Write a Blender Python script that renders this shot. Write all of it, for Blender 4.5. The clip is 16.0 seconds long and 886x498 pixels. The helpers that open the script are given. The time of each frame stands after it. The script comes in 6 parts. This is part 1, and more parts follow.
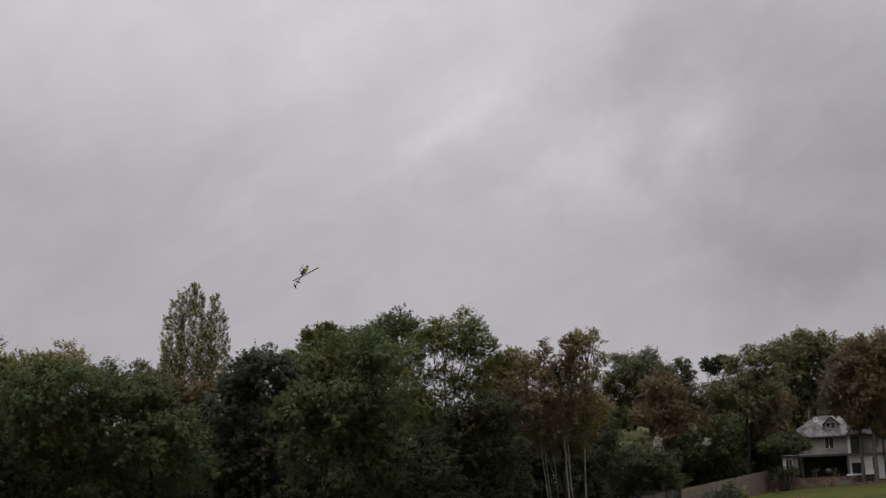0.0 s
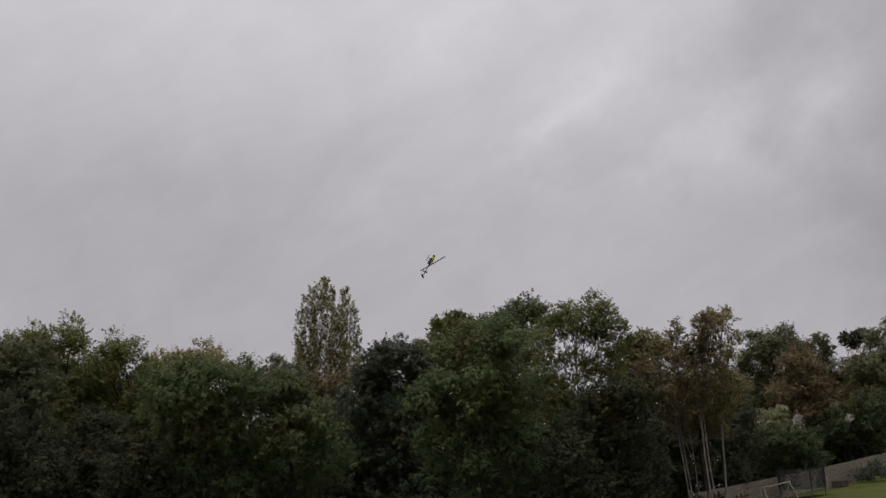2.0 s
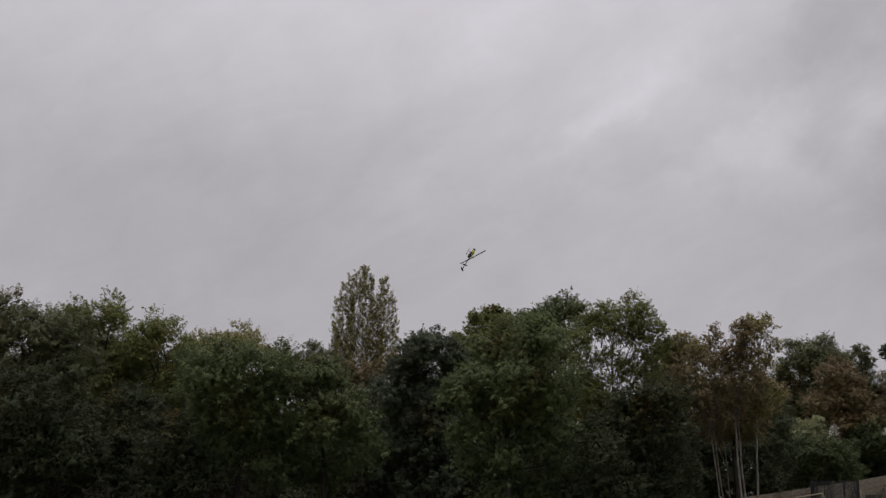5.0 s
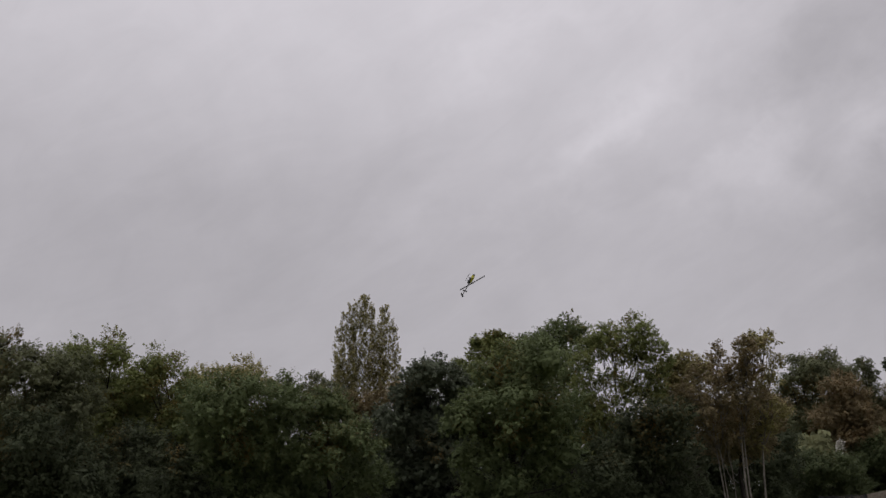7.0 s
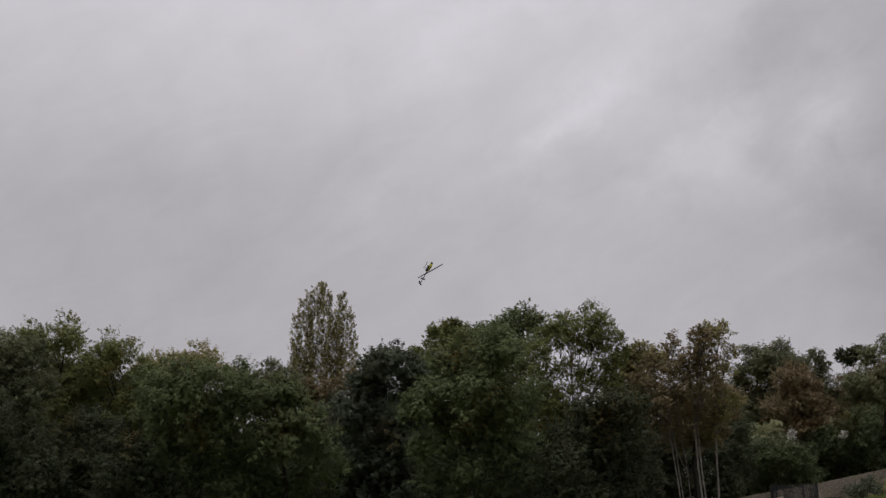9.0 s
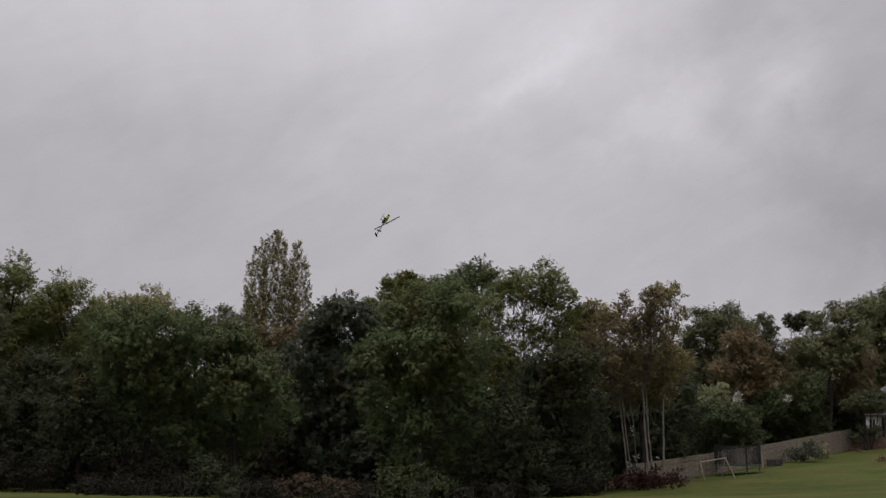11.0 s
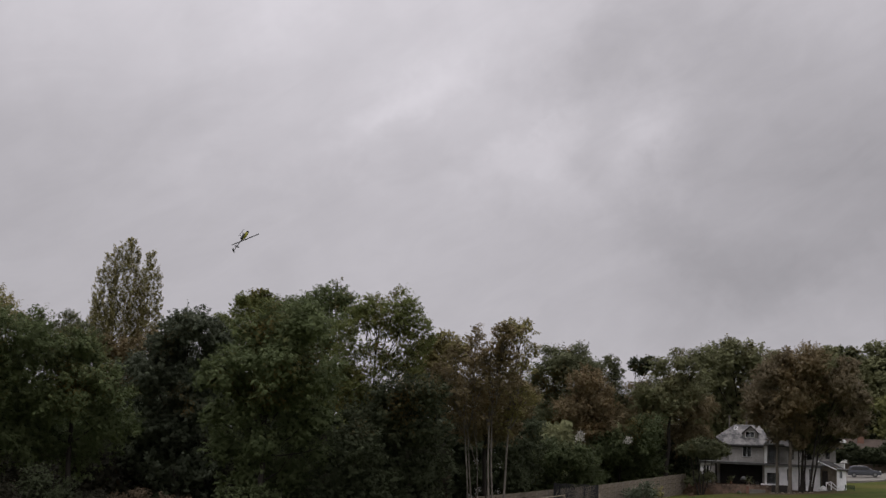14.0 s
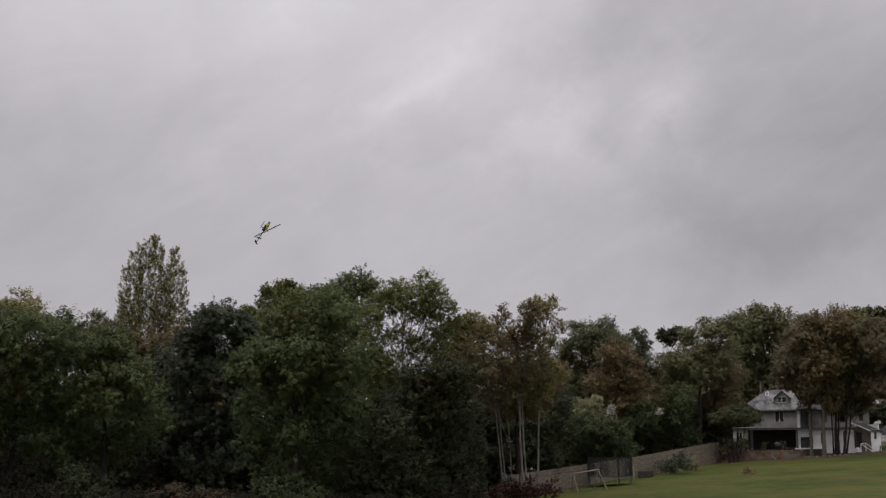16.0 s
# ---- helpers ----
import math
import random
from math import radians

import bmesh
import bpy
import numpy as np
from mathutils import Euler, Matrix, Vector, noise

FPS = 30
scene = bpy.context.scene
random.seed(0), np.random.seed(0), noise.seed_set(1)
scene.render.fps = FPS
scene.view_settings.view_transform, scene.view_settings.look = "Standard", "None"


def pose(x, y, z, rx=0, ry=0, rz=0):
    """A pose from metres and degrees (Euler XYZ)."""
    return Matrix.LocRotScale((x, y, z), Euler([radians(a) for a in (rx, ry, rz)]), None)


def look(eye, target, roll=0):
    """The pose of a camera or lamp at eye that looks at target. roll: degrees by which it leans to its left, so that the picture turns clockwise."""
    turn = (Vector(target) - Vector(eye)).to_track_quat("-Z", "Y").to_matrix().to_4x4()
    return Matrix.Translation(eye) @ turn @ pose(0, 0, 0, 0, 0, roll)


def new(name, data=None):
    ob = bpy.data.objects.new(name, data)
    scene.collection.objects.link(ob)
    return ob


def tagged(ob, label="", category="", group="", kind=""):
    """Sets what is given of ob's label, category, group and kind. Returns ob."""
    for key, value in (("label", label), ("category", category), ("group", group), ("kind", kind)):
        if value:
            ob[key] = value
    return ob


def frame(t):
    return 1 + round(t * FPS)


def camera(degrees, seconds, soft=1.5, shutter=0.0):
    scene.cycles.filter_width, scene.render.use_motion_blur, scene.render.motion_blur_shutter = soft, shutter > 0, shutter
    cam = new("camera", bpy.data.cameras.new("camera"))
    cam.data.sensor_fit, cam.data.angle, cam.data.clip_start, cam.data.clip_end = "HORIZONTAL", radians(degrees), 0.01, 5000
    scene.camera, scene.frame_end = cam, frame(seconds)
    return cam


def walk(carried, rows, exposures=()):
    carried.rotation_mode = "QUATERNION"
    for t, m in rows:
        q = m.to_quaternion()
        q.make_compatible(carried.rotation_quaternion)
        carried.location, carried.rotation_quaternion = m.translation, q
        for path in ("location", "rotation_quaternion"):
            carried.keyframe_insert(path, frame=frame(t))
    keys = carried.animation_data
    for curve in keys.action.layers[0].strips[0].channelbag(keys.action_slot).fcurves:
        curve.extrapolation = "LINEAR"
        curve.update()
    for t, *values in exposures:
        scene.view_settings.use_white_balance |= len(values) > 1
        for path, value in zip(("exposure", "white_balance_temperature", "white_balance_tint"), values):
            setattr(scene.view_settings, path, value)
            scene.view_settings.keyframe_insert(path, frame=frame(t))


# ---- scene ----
cam = camera(40.0, 16.0, soft=1.35)
EYE = 1.6
# seconds, yaw, pitch, roll in degrees: the camera is held in one place and turns
ROWS = [
    (0.0, 0.38, 11.59, 1.91),
    (0.5, 1.08, 11.37, 2.30),
    (1.0, 3.39, 11.54, 3.73),
    (1.5, 5.49, 11.58, 4.19),
    (2.0, 6.68, 11.23, 3.27),
    (2.5, 7.25, 11.15, 2.99),
    (3.0, 7.99, 11.47, 2.37),
    (3.5, 8.47, 11.07, 1.95),
    (4.0, 8.32, 10.54, 0.82),
    (4.2, 8.04, 10.47, 0.37),
    (6.5, 8.51, 12.25, 1.24),
    (7.0, 8.39, 12.21, 2.23),
    (7.5, 8.24, 11.76, 2.30),
    (8.0, 7.92, 11.41, 2.29),
    (8.5, 7.08, 11.51, 2.39),
    (8.7, 6.69, 11.66, 2.31),
    (10.8, 4.54, 9.48, 0.39),
    (11.0, 3.95, 9.32, 0.37),
    (11.5, 2.32, 9.55, 0.33),
    (12.0, 1.35, 9.88, 0.14),
    (12.5, 0.49, 10.16, -0.05),
    (13.0, -0.94, 10.82, -0.12),
    (13.5, -2.73, 11.39, -1.36),
    (14.0, -3.33, 10.69, -2.67),
    (14.5, -3.95, 9.91, -2.42),
    (15.0, -3.63, 9.67, -1.28),
    (15.5, -2.84, 9.69, -0.28),
    (16.0, -1.78, 9.78, 0.06),
]
walk(cam, [(t, pose(0, 0, EYE, 90 + pitch, roll, yaw)) for t, yaw, pitch, roll in ROWS], exposures=((0.0, 0.0), (8.5, 0.0), (11.0, 0.09), (16.0, 0.10)))

# ---- light: an overcast sky, a broad weak sun behind it ----
SUN_EL, SUN_AZ = 66.0, 205.0
world = bpy.data.worlds.new("overcast_sky")
scene.world = world
world.use_nodes = True


def node(tree, kind, **inputs):
    n = tree.nodes.new(kind)
    for key, value in inputs.items():
        n.inputs[key.replace("_", " ")].default_value = value
    return n


def math_node(tree, op, a, b=None, c=None, clamp=False):
    n = tree.nodes.new("ShaderNodeMath")
    n.operation, n.use_clamp = op, clamp
    for i, v in enumerate((a, b, c)):
        if v is None:
            continue
        if isinstance(v, (int, float)):
            n.inputs[i].default_value = v
        else:
            tree.links.new(v, n.inputs[i])
    return n.outputs[0]


def vec_math(tree, op, a, b):
    n = tree.nodes.new("ShaderNodeVectorMath")
    n.operation = op
    for i, v in enumerate((a, b)):
        if isinstance(v, (tuple, list, Vector)):
            n.inputs[i].default_value = v
        else:
            tree.links.new(v, n.inputs[i])
    return n


def heading(az, el):
    a, e = radians(az), radians(el)
    return Vector((math.sin(a) * math.cos(e), math.cos(a) * math.cos(e), math.sin(e)))


wt = world.node_tree
wt.nodes.clear()
coord = wt.nodes.new("ShaderNodeTexCoord").outputs["Generated"]
split = wt.nodes.new("ShaderNodeSeparateXYZ")
wt.links.new(coord, split.inputs[0])
up = math_node(wt, "MAXIMUM", split.outputs[2], 0.0)
# cloud: soft billows, and streaks that climb to the right
turned = wt.nodes.new("ShaderNodeMapping")
turned.inputs["Rotation"].default_value = (0, radians(27), 0)
wt.links.new(coord, turned.inputs[0])
drawn = vec_math(wt, "MULTIPLY", turned.outputs[0], (3.5, 5.0, 8.5))
billow = node(wt, "ShaderNodeTexNoise", Scale=5.0, Detail=6.0, Roughness=0.55, Distortion=0.8)
streak = node(wt, "ShaderNodeTexNoise", Scale=1.5, Detail=5.0, Roughness=0.55, Distortion=1.6)
wt.links.new(coord, billow.inputs["Vector"])
wt.links.new(drawn.outputs[0], streak.inputs["Vector"])


ragged = node(wt, "ShaderNodeTexNoise", Scale=9.0, Detail=5.0, Roughness=0.6)
wt.links.new(coord, ragged.inputs["Vector"])
shove = vec_math(wt, "MULTIPLY", vec_math(wt, "SUBTRACT", ragged.outputs["Color"], (0.5, 0.5, 0.5)).outputs[0], (0.14, 0.14, 0.14))
warped = vec_math(wt, "ADD", coord, shove.outputs[0]).outputs[0]


def bank(az, el, reach, gain):
    """A broad lighter or darker bank of cloud round a heading."""
    d = vec_math(wt, "DISTANCE", warped, heading(az, el)).outputs["Value"]
    g = math_node(wt, "POWER", 2.718, math_node(wt, "MULTIPLY", math_node(wt, "MULTIPLY", d, d), -1.0 / reach ** 2))
    return math_node(wt, "MULTIPLY", g, gain)


tone = math_node(wt, "ADD", 0.457, math_node(wt, "MULTIPLY", math_node(wt, "SUBTRACT", billow.outputs["Fac"], 0.5), 0.11))
tone = math_node(wt, "ADD", tone, math_node(wt, "MULTIPLY", math_node(wt, "SUBTRACT", streak.outputs["Fac"], 0.5), 0.065))
wisp = node(wt, "ShaderNodeTexNoise", Scale=4.5, Detail=5.0, Roughness=0.6, Distortion=1.2)
wt.links.new(drawn.outputs[0], wisp.inputs["Vector"])
tone = math_node(wt, "ADD", tone, math_node(wt, "MULTIPLY", math_node(wt, "SUBTRACT", wisp.outputs["Fac"], 0.5), 0.048))
for az, el, reach, gain in ((1.5, 18.5, 0.11, 0.02), (-8, 22, 0.12, 0.03), (-20, 24, 0.16, 0.03), (-0.5, 16.8, 0.045, 0.05), (2.5, 18.4, 0.04, 0.045), (6, 14.2, 0.04, 0.05),
                            (9.5, 14.6, 0.04, 0.04), (12.8, 15.6, 0.04, 0.055), (8.5, 20.5, 0.045, -0.045), (13, 20, 0.055, -0.035), (18.5, 18.5, 0.07, -0.035),
                            (25, 15, 0.10, -0.055), (8.5, 10.5, 0.05, -0.03), (14, 10.3, 0.06, -0.04), (20, 9, 0.07, -0.05), (-20, 11, 0.11, -0.04), (15, 8, 0.08, -0.03), (27, 9, 0.10, -0.05)):
    tone = math_node(wt, "ADD", tone, bank(az, el, reach, gain))
# long bright folds that climb to the right, and the edge of a darker deck of cloud
lean = wt.nodes.new("ShaderNodeMapping")
lean.inputs["Rotation"].default_value = (0, radians(24), 0)
wt.links.new(warped, lean.inputs[0])
slope = Matrix.Rotation(radians(24), 3, "Y")
for az, el, reach, width, gain in ((0.5, 17.2, 0.095, 0.014, 0.05), (6.8, 15.2, 0.055, 0.013, 0.045), (-9, 14.5, 0.08, 0.016, 0.03), (12.3, 15.0, 0.022, 0.016, 0.04), (-4, 21.5, 0.10, 0.014, 0.03)):
    gap = vec_math(wt, "SUBTRACT", lean.outputs[0], slope @ heading(az, el)).outputs[0]
    near = vec_math(wt, "MULTIPLY", gap, (1 / reach, 1 / reach, 1 / width)).outputs[0]
    q = vec_math(wt, "DOT_PRODUCT", near, near).outputs["Value"]
    tone = math_node(wt, "ADD", tone, math_node(wt, "MULTIPLY", math_node(wt, "POWER", 2.718, math_node(wt, "MULTIPLY", q, -1.0)), gain))
d = vec_math(wt, "DISTANCE", warped, heading(17.5, 17.5)).outputs["Value"]
deck = wt.nodes.new("ShaderNodeMapRange")
deck.interpolation_type = "SMOOTHSTEP"
for key, value in (("From Min", 0.17), ("From Max", 0.125), ("To Min", 0.0), ("To Max", -0.05)):
    deck.inputs[key].default_value = value
wt.links.new(d, deck.inputs["Value"])
tone = math_node(wt, "ADD", tone, deck.outputs["Result"])
# an overcast sky grows lighter towards the zenith
zenith = math_node(wt, "ADD", 1.0, math_node(wt, "MULTIPLY", math_node(wt, "MAXIMUM", math_node(wt, "SUBTRACT", up, 0.25), 0.0), 1.75))
zenith = math_node(wt, "ADD", zenith, math_node(wt, "MULTIPLY", math_node(wt, "MAXIMUM", math_node(wt, "SUBTRACT", up, 0.45), 0.0), 2.2))
tone = math_node(wt, "MULTIPLY", tone, zenith)
tint = wt.nodes.new("ShaderNodeMixRGB")
tint.blend_type = "MULTIPLY"
tint.inputs[0].default_value = 1.0
tint.inputs[2].default_value = (1.012, 0.969, 1.036, 1)
wt.links.new(tone, tint.inputs[1])
sky = wt.nodes.new("ShaderNodeTexSky")
sky.sky_type = "NISHITA"
sky.sun_disc = False
sky.sun_elevation, sky.sun_rotation = radians(SUN_EL), radians(SUN_AZ)
clear = node(wt, "ShaderNodeBackground", Strength=0.05)
cloud = node(wt, "ShaderNodeBackground", Strength=1.0)
wt.links.new(sky.outputs[0], clear.inputs[0])
wt.links.new(tint.outputs[0], cloud.inputs[0])
blend = wt.nodes.new("ShaderNodeMixShader")
blend.inputs[0].default_value = 0.97
wt.links.new(clear.outputs[0], blend.inputs[1])
wt.links.new(cloud.outputs[0], blend.inputs[2])
out = wt.nodes.new("ShaderNodeOutputWorld")
wt.links.new(blend.outputs[0], out.inputs[0])

sun = new("sun", bpy.data.lights.new("sun", "SUN"))
sun.data.energy, sun.data.angle, sun.data.color = 0.6, radians(35), (1.0, 0.96, 0.9)
sun.matrix_world = look(heading(SUN_AZ, SUN_EL) * 100, (0, 0, 0))

# ---- materials ----


def mottled(name, dark, light, scale, rough=0.8, fine=None, bump=0.0, metal=0.0, spec=0.3, detail=6.0, spread=0.18):
    """Paint, render, wood or earth: two colours mixed by coarse and fine noise, with a little relief."""
    m = bpy.data.materials.new(name)
    m.use_nodes = True
    t = m.node_tree
    b = t.nodes["Principled BSDF"]
    b.inputs["Roughness"].default_value, b.inputs["Metallic"].default_value = rough, metal
    b.inputs["Specular IOR Level"].default_value = spec
    c = t.nodes.new("ShaderNodeTexCoord").outputs["Object"]
    n1 = node(t, "ShaderNodeTexNoise", Scale=scale, Detail=detail, Roughness=0.6)
    n2 = node(t, "ShaderNodeTexNoise", Scale=fine or scale * 9, Detail=3.0, Roughness=0.6)
    t.links.new(c, n1.inputs["Vector"])
    t.links.new(c, n2.inputs["Vector"])
    mixed = math_node(t, "ADD", math_node(t, "MULTIPLY", n1.outputs["Fac"], 0.65), math_node(t, "MULTIPLY", n2.outputs["Fac"], 0.35))
    ramp = t.nodes.new("ShaderNodeValToRGB")
    ramp.color_ramp.elements[0].position, ramp.color_ramp.elements[1].position = 0.5 - spread, 0.5 + spread
    ramp.color_ramp.elements[0].color, ramp.color_ramp.elements[1].color = (*dark, 1), (*light, 1)
    t.links.new(mixed, ramp.inputs[0])
    t.links.new(ramp.outputs[0], b.inputs["Base Color"])
    if bump:
        k = node(t, "ShaderNodeBump", Strength=0.6, Distance=bump)
        t.links.new(mixed, k.inputs["Height"])
        t.links.new(k.outputs[0], b.inputs["Normal"])
    return m


def foliage(name, base, alt, turning=(0.16, 0.10, 0.03), turned_share=0.1, patch=0.25):
    """Leaves: every leaf a little different, whole sprays paler, some turned yellow or brown; light comes through them."""
    m = bpy.data.materials.new(name)
    m.use_nodes = True
    t = m.node_tree
    base, alt = (tuple(k * v for k, v in zip((1.80, 1.70, 1.85), base)), tuple(k * v for k, v in zip((1.44, 1.36, 1.48), alt)))
    b = t.nodes["Principled BSDF"]
    b.inputs["Roughness"].default_value, b.inputs["Specular IOR Level"].default_value = 0.65, 0.07
    geo = t.nodes.new("ShaderNodeNewGeometry")
    c = t.nodes.new("ShaderNodeTexCoord").outputs["Object"]
    n1 = node(t, "ShaderNodeTexNoise", Scale=patch, Detail=3.0, Roughness=0.6)
    n2 = node(t, "ShaderNodeTexNoise", Scale=patch * 0.7, Detail=2.0, Roughness=0.6)
    t.links.new(c, n1.inputs["Vector"])
    shift = vec_math(t, "ADD", c, (31.0, 17.0, 5.0))
    t.links.new(shift.outputs[0], n2.inputs["Vector"])
    a = math_node(t, "ADD", math_node(t, "MULTIPLY", geo.outputs["Random Per Island"], 0.25), math_node(t, "MULTIPLY", n1.outputs["Fac"], 1.05))
    mix1 = t.nodes.new("ShaderNodeMixRGB")
    mix1.inputs[1].default_value, mix1.inputs[2].default_value = (*base, 1), (*alt, 1)
    t.links.new(math_node(t, "SUBTRACT", a, 0.2, clamp=True), mix1.inputs[0])
    lot = math_node(t, "ADD", n2.outputs["Fac"], math_node(t, "MULTIPLY", geo.outputs["Random Per Island"], 0.25))
    mask = math_node(t, "MULTIPLY", math_node(t, "SUBTRACT", lot, 0.86 - turned_share), 6.0, clamp=True)
    mix2 = t.nodes.new("ShaderNodeMixRGB")
    mix2.inputs[2].default_value = (*turning, 1)
    t.links.new(mask, mix2.inputs[0])
    t.links.new(mix1.outputs[0], mix2.inputs[1])
    t.links.new(mix2.outputs[0], b.inputs["Base Color"])
    tr = t.nodes.new("ShaderNodeBsdfTranslucent")
    t.links.new(mix2.outputs[0], tr.inputs[0])
    mx = t.nodes.new("ShaderNodeMixShader")
    mx.inputs[0].default_value = 0.34
    t.links.new(b.outputs[0], mx.inputs[1])
    t.links.new(tr.outputs[0], mx.inputs[2])
    t.links.new(mx.outputs[0], t.nodes["Material Output"].inputs[0])
    return m


LEAF_GREEN = foliage("leaf_green", (0.052, 0.071, 0.031), (0.109, 0.135, 0.054), turned_share=0.04)
LEAF_MID = foliage("leaf_mid_green", (0.060, 0.070, 0.038), (0.118, 0.130, 0.062), turned_share=0.10)
# dark green leaves; shade under the tall crowns is mixed into this colour
LEAF_DARK_SHADE = foliage("leaf_dark_green_and_shade", (0.024, 0.031, 0.016), (0.050, 0.061, 0.030), turned_share=0.02)
LEAF_YEW = foliage("leaf_yew", (0.043, 0.053, 0.034), (0.084, 0.102, 0.060), turned_share=0.0)
LEAF_BUSH = foliage("leaf_bush_green", (0.034, 0.046, 0.021), (0.074, 0.092, 0.038), turned_share=0.04)
LEAF_OLIVE = foliage("leaf_olive", (0.125, 0.122, 0.050), (0.215, 0.203, 0.083), (0.15, 0.115, 0.045), 0.1)
LEAF_BROWN = foliage("leaf_rust_brown", (0.098, 0.085, 0.045), (0.160, 0.136, 0.070), (0.138, 0.095, 0.042), 0.09)
LEAF_RUST = foliage("leaf_orange_brown", (0.100, 0.085, 0.046), (0.164, 0.134, 0.068), (0.150, 0.100, 0.046), 0.10)
# umber leaves, lifted to stand in for haze over the hill
LEAF_UMBER = foliage("leaf_umber_haze_lift", (0.102, 0.091, 0.056), (0.168, 0.146, 0.083), (0.15, 0.104, 0.054), 0.10)
LEAF_LIME = foliage("leaf_lime_green", (0.076, 0.094, 0.032), (0.140, 0.160, 0.054), turned_share=0.08)
# dull olive leaves, brightened likewise in place of distance haze
LEAF_HILL = foliage("leaf_dull_olive_haze_lift", (0.086, 0.096, 0.048), (0.152, 0.163, 0.076), (0.145, 0.11, 0.054), 0.08)
LEAF_YELLOW = foliage("leaf_yellow_green", (0.085, 0.10, 0.036), (0.17, 0.175, 0.062), (0.19, 0.15, 0.05), 0.05)
LEAF_PALE = foliage("leaf_pale", (0.22, 0.225, 0.18), (0.34, 0.345, 0.29), (0.2, 0.2, 0.12), 0.0)
LEAF_RED = foliage("leaf_dull_red", (0.022, 0.013, 0.010), (0.050, 0.024, 0.017), (0.06, 0.05, 0.02), 0.1)
# bramble leaves taken near black, with the shade of the wood foot painted in
LEAF_BRAMBLE_SHADE = foliage("leaf_bramble_and_shade", (0.012, 0.013, 0.008), (0.026, 0.025, 0.016), (0.05, 0.035, 0.02), 0.1)
STRAW = foliage("dry_straw", (0.045, 0.036, 0.022), (0.115, 0.09, 0.055), (0.09, 0.08, 0.04), 0.1)
BARK_DARK = mottled("bark_dark", (0.012, 0.010, 0.008), (0.04, 0.033, 0.027), 2.5, 0.9, bump=0.03)
BARK_PALE = mottled("bark_pale_grey", (0.055, 0.046, 0.037), (0.15, 0.128, 0.10), 2.5, 0.9, bump=0.03)
BIRCH = mottled("birch_bark", (0.05, 0.043, 0.037), (0.26, 0.23, 0.195), 1.6, 0.7, fine=7.0, bump=0.01)


def part(name, bm, material, parent=None, label="", smooth=False):
    """One mesh object out of a bmesh, under a thing or under a part."""
    me = bpy.data.meshes.new(name)
    bm.to_mesh(me)
    bm.free()
    if material:
        me.materials.append(material)
    if smooth:
        for p in me.polygons:
            p.use_smooth = True
    ob = new(name, me)
    ob.parent = parent
    return tagged(ob, label)


def thing(name, m, label, category, group=""):
    ob = new(name)
    ob.empty_display_size = 0.2
    ob.matrix_basis = m
    return tagged(ob, label, category, group)


def raw_mesh(name, verts, faces, material, parent=None, label="", smooth=False):
    """One mesh object out of arrays of vertices and of faces with the same number of corners."""
    me = bpy.data.meshes.new(name)
    n, k = faces.shape
    me.vertices.add(len(verts))
    me.vertices.foreach_set("co", np.ascontiguousarray(verts, dtype=np.float32).ravel())
    me.loops.add(n * k)
    me.loops.foreach_set("vertex_index", np.ascontiguousarray(faces, dtype=np.int32).ravel())
    me.polygons.add(n)
    me.polygons.foreach_set("loop_start", np.arange(0, n * k, k, dtype=np.int32))
    if smooth:
        me.polygons.foreach_set("use_smooth", np.ones(n, dtype=bool))
    me.update(calc_edges=True)
    if material:
        me.materials.append(material)
    ob = new(name, me)
    ob.parent = parent
    return tagged(ob, label)


# ---- ground: a field that falls to the middle and climbs to the house ----
KNOTS = [(0, 0, 0), (0, -40, 0.3), (-60, 0, -0.6), (60, 0, 1.2), (-38, 87, -0.9), (-31, 85, -1.45), (5, 90, -1.9), (7, 95, -1.6),
         (16, 105, -0.9), (22, 120, -0.3), (34, 120, 0.35), (31.5, 136, 0.5), (37, 144, 1.2), (48, 140, 1.7), (56, 150, 3.3), (66, 166, 3.25), (63, 158, 2.9), (70, 172, 3.8), (73, 162, 4.5),
         (77, 173, 5.5), (39, 92, 0.3), (-20, 120, -1.8), (-70, 100, -1.0), (110, 190, 9.0), (20, 185, 2.0), (45, 215, 5.0), (100, 235, 9.0), (150, 190, 9.0), (0, 230, 2.0), (0, 50, -0.5)]
KP = np.array(KNOTS, dtype=float)


def bell(x, y):
    return np.exp(-((np.asarray(x)[..., None] - KP[:, 0]) ** 2 + (np.asarray(y)[..., None] - KP[:, 1]) ** 2) / 42.0 ** 2)


KW = np.linalg.solve(bell(KP[:, 0], KP[:, 1]).T @ bell(KP[:, 0], KP[:, 1]) + 0.003 * np.eye(len(KP)), bell(KP[:, 0], KP[:, 1]).T @ KP[:, 2])


def ground_z(x, y):
    """The height of the field at a place."""
    return bell(x, y) @ KW


def on_ground(x, y, turn=0.0, sink=0.0):
    return pose(x, y, float(ground_z(x, y)) - sink, 0, 0, turn)
gx = np.concatenate([[-3000, -1200, -500, -260, -170], np.linspace(-130, 150, 190), [190, 280, 550, 1200, 3000]])
gy = np.concatenate([[-3000, -900, -300, -120, -60], np.linspace(-30, 230, 170), [270, 350, 600, 1300, 3500]])
GX, GY = np.meshgrid(gx, gy)
rng = np.random.default_rng(5)
near = (np.abs(GX) < 160) & (GY > -40) & (GY < 240)
GZ = ground_z(GX, GY) + near * rng.normal(0, 0.02, GX.shape)
idx = np.arange(GX.size).reshape(GX.shape)
quads = np.stack([idx[:-1, :-1], idx[:-1, 1:], idx[1:, 1:], idx[1:, :-1]], -1).reshape(-1, 4)


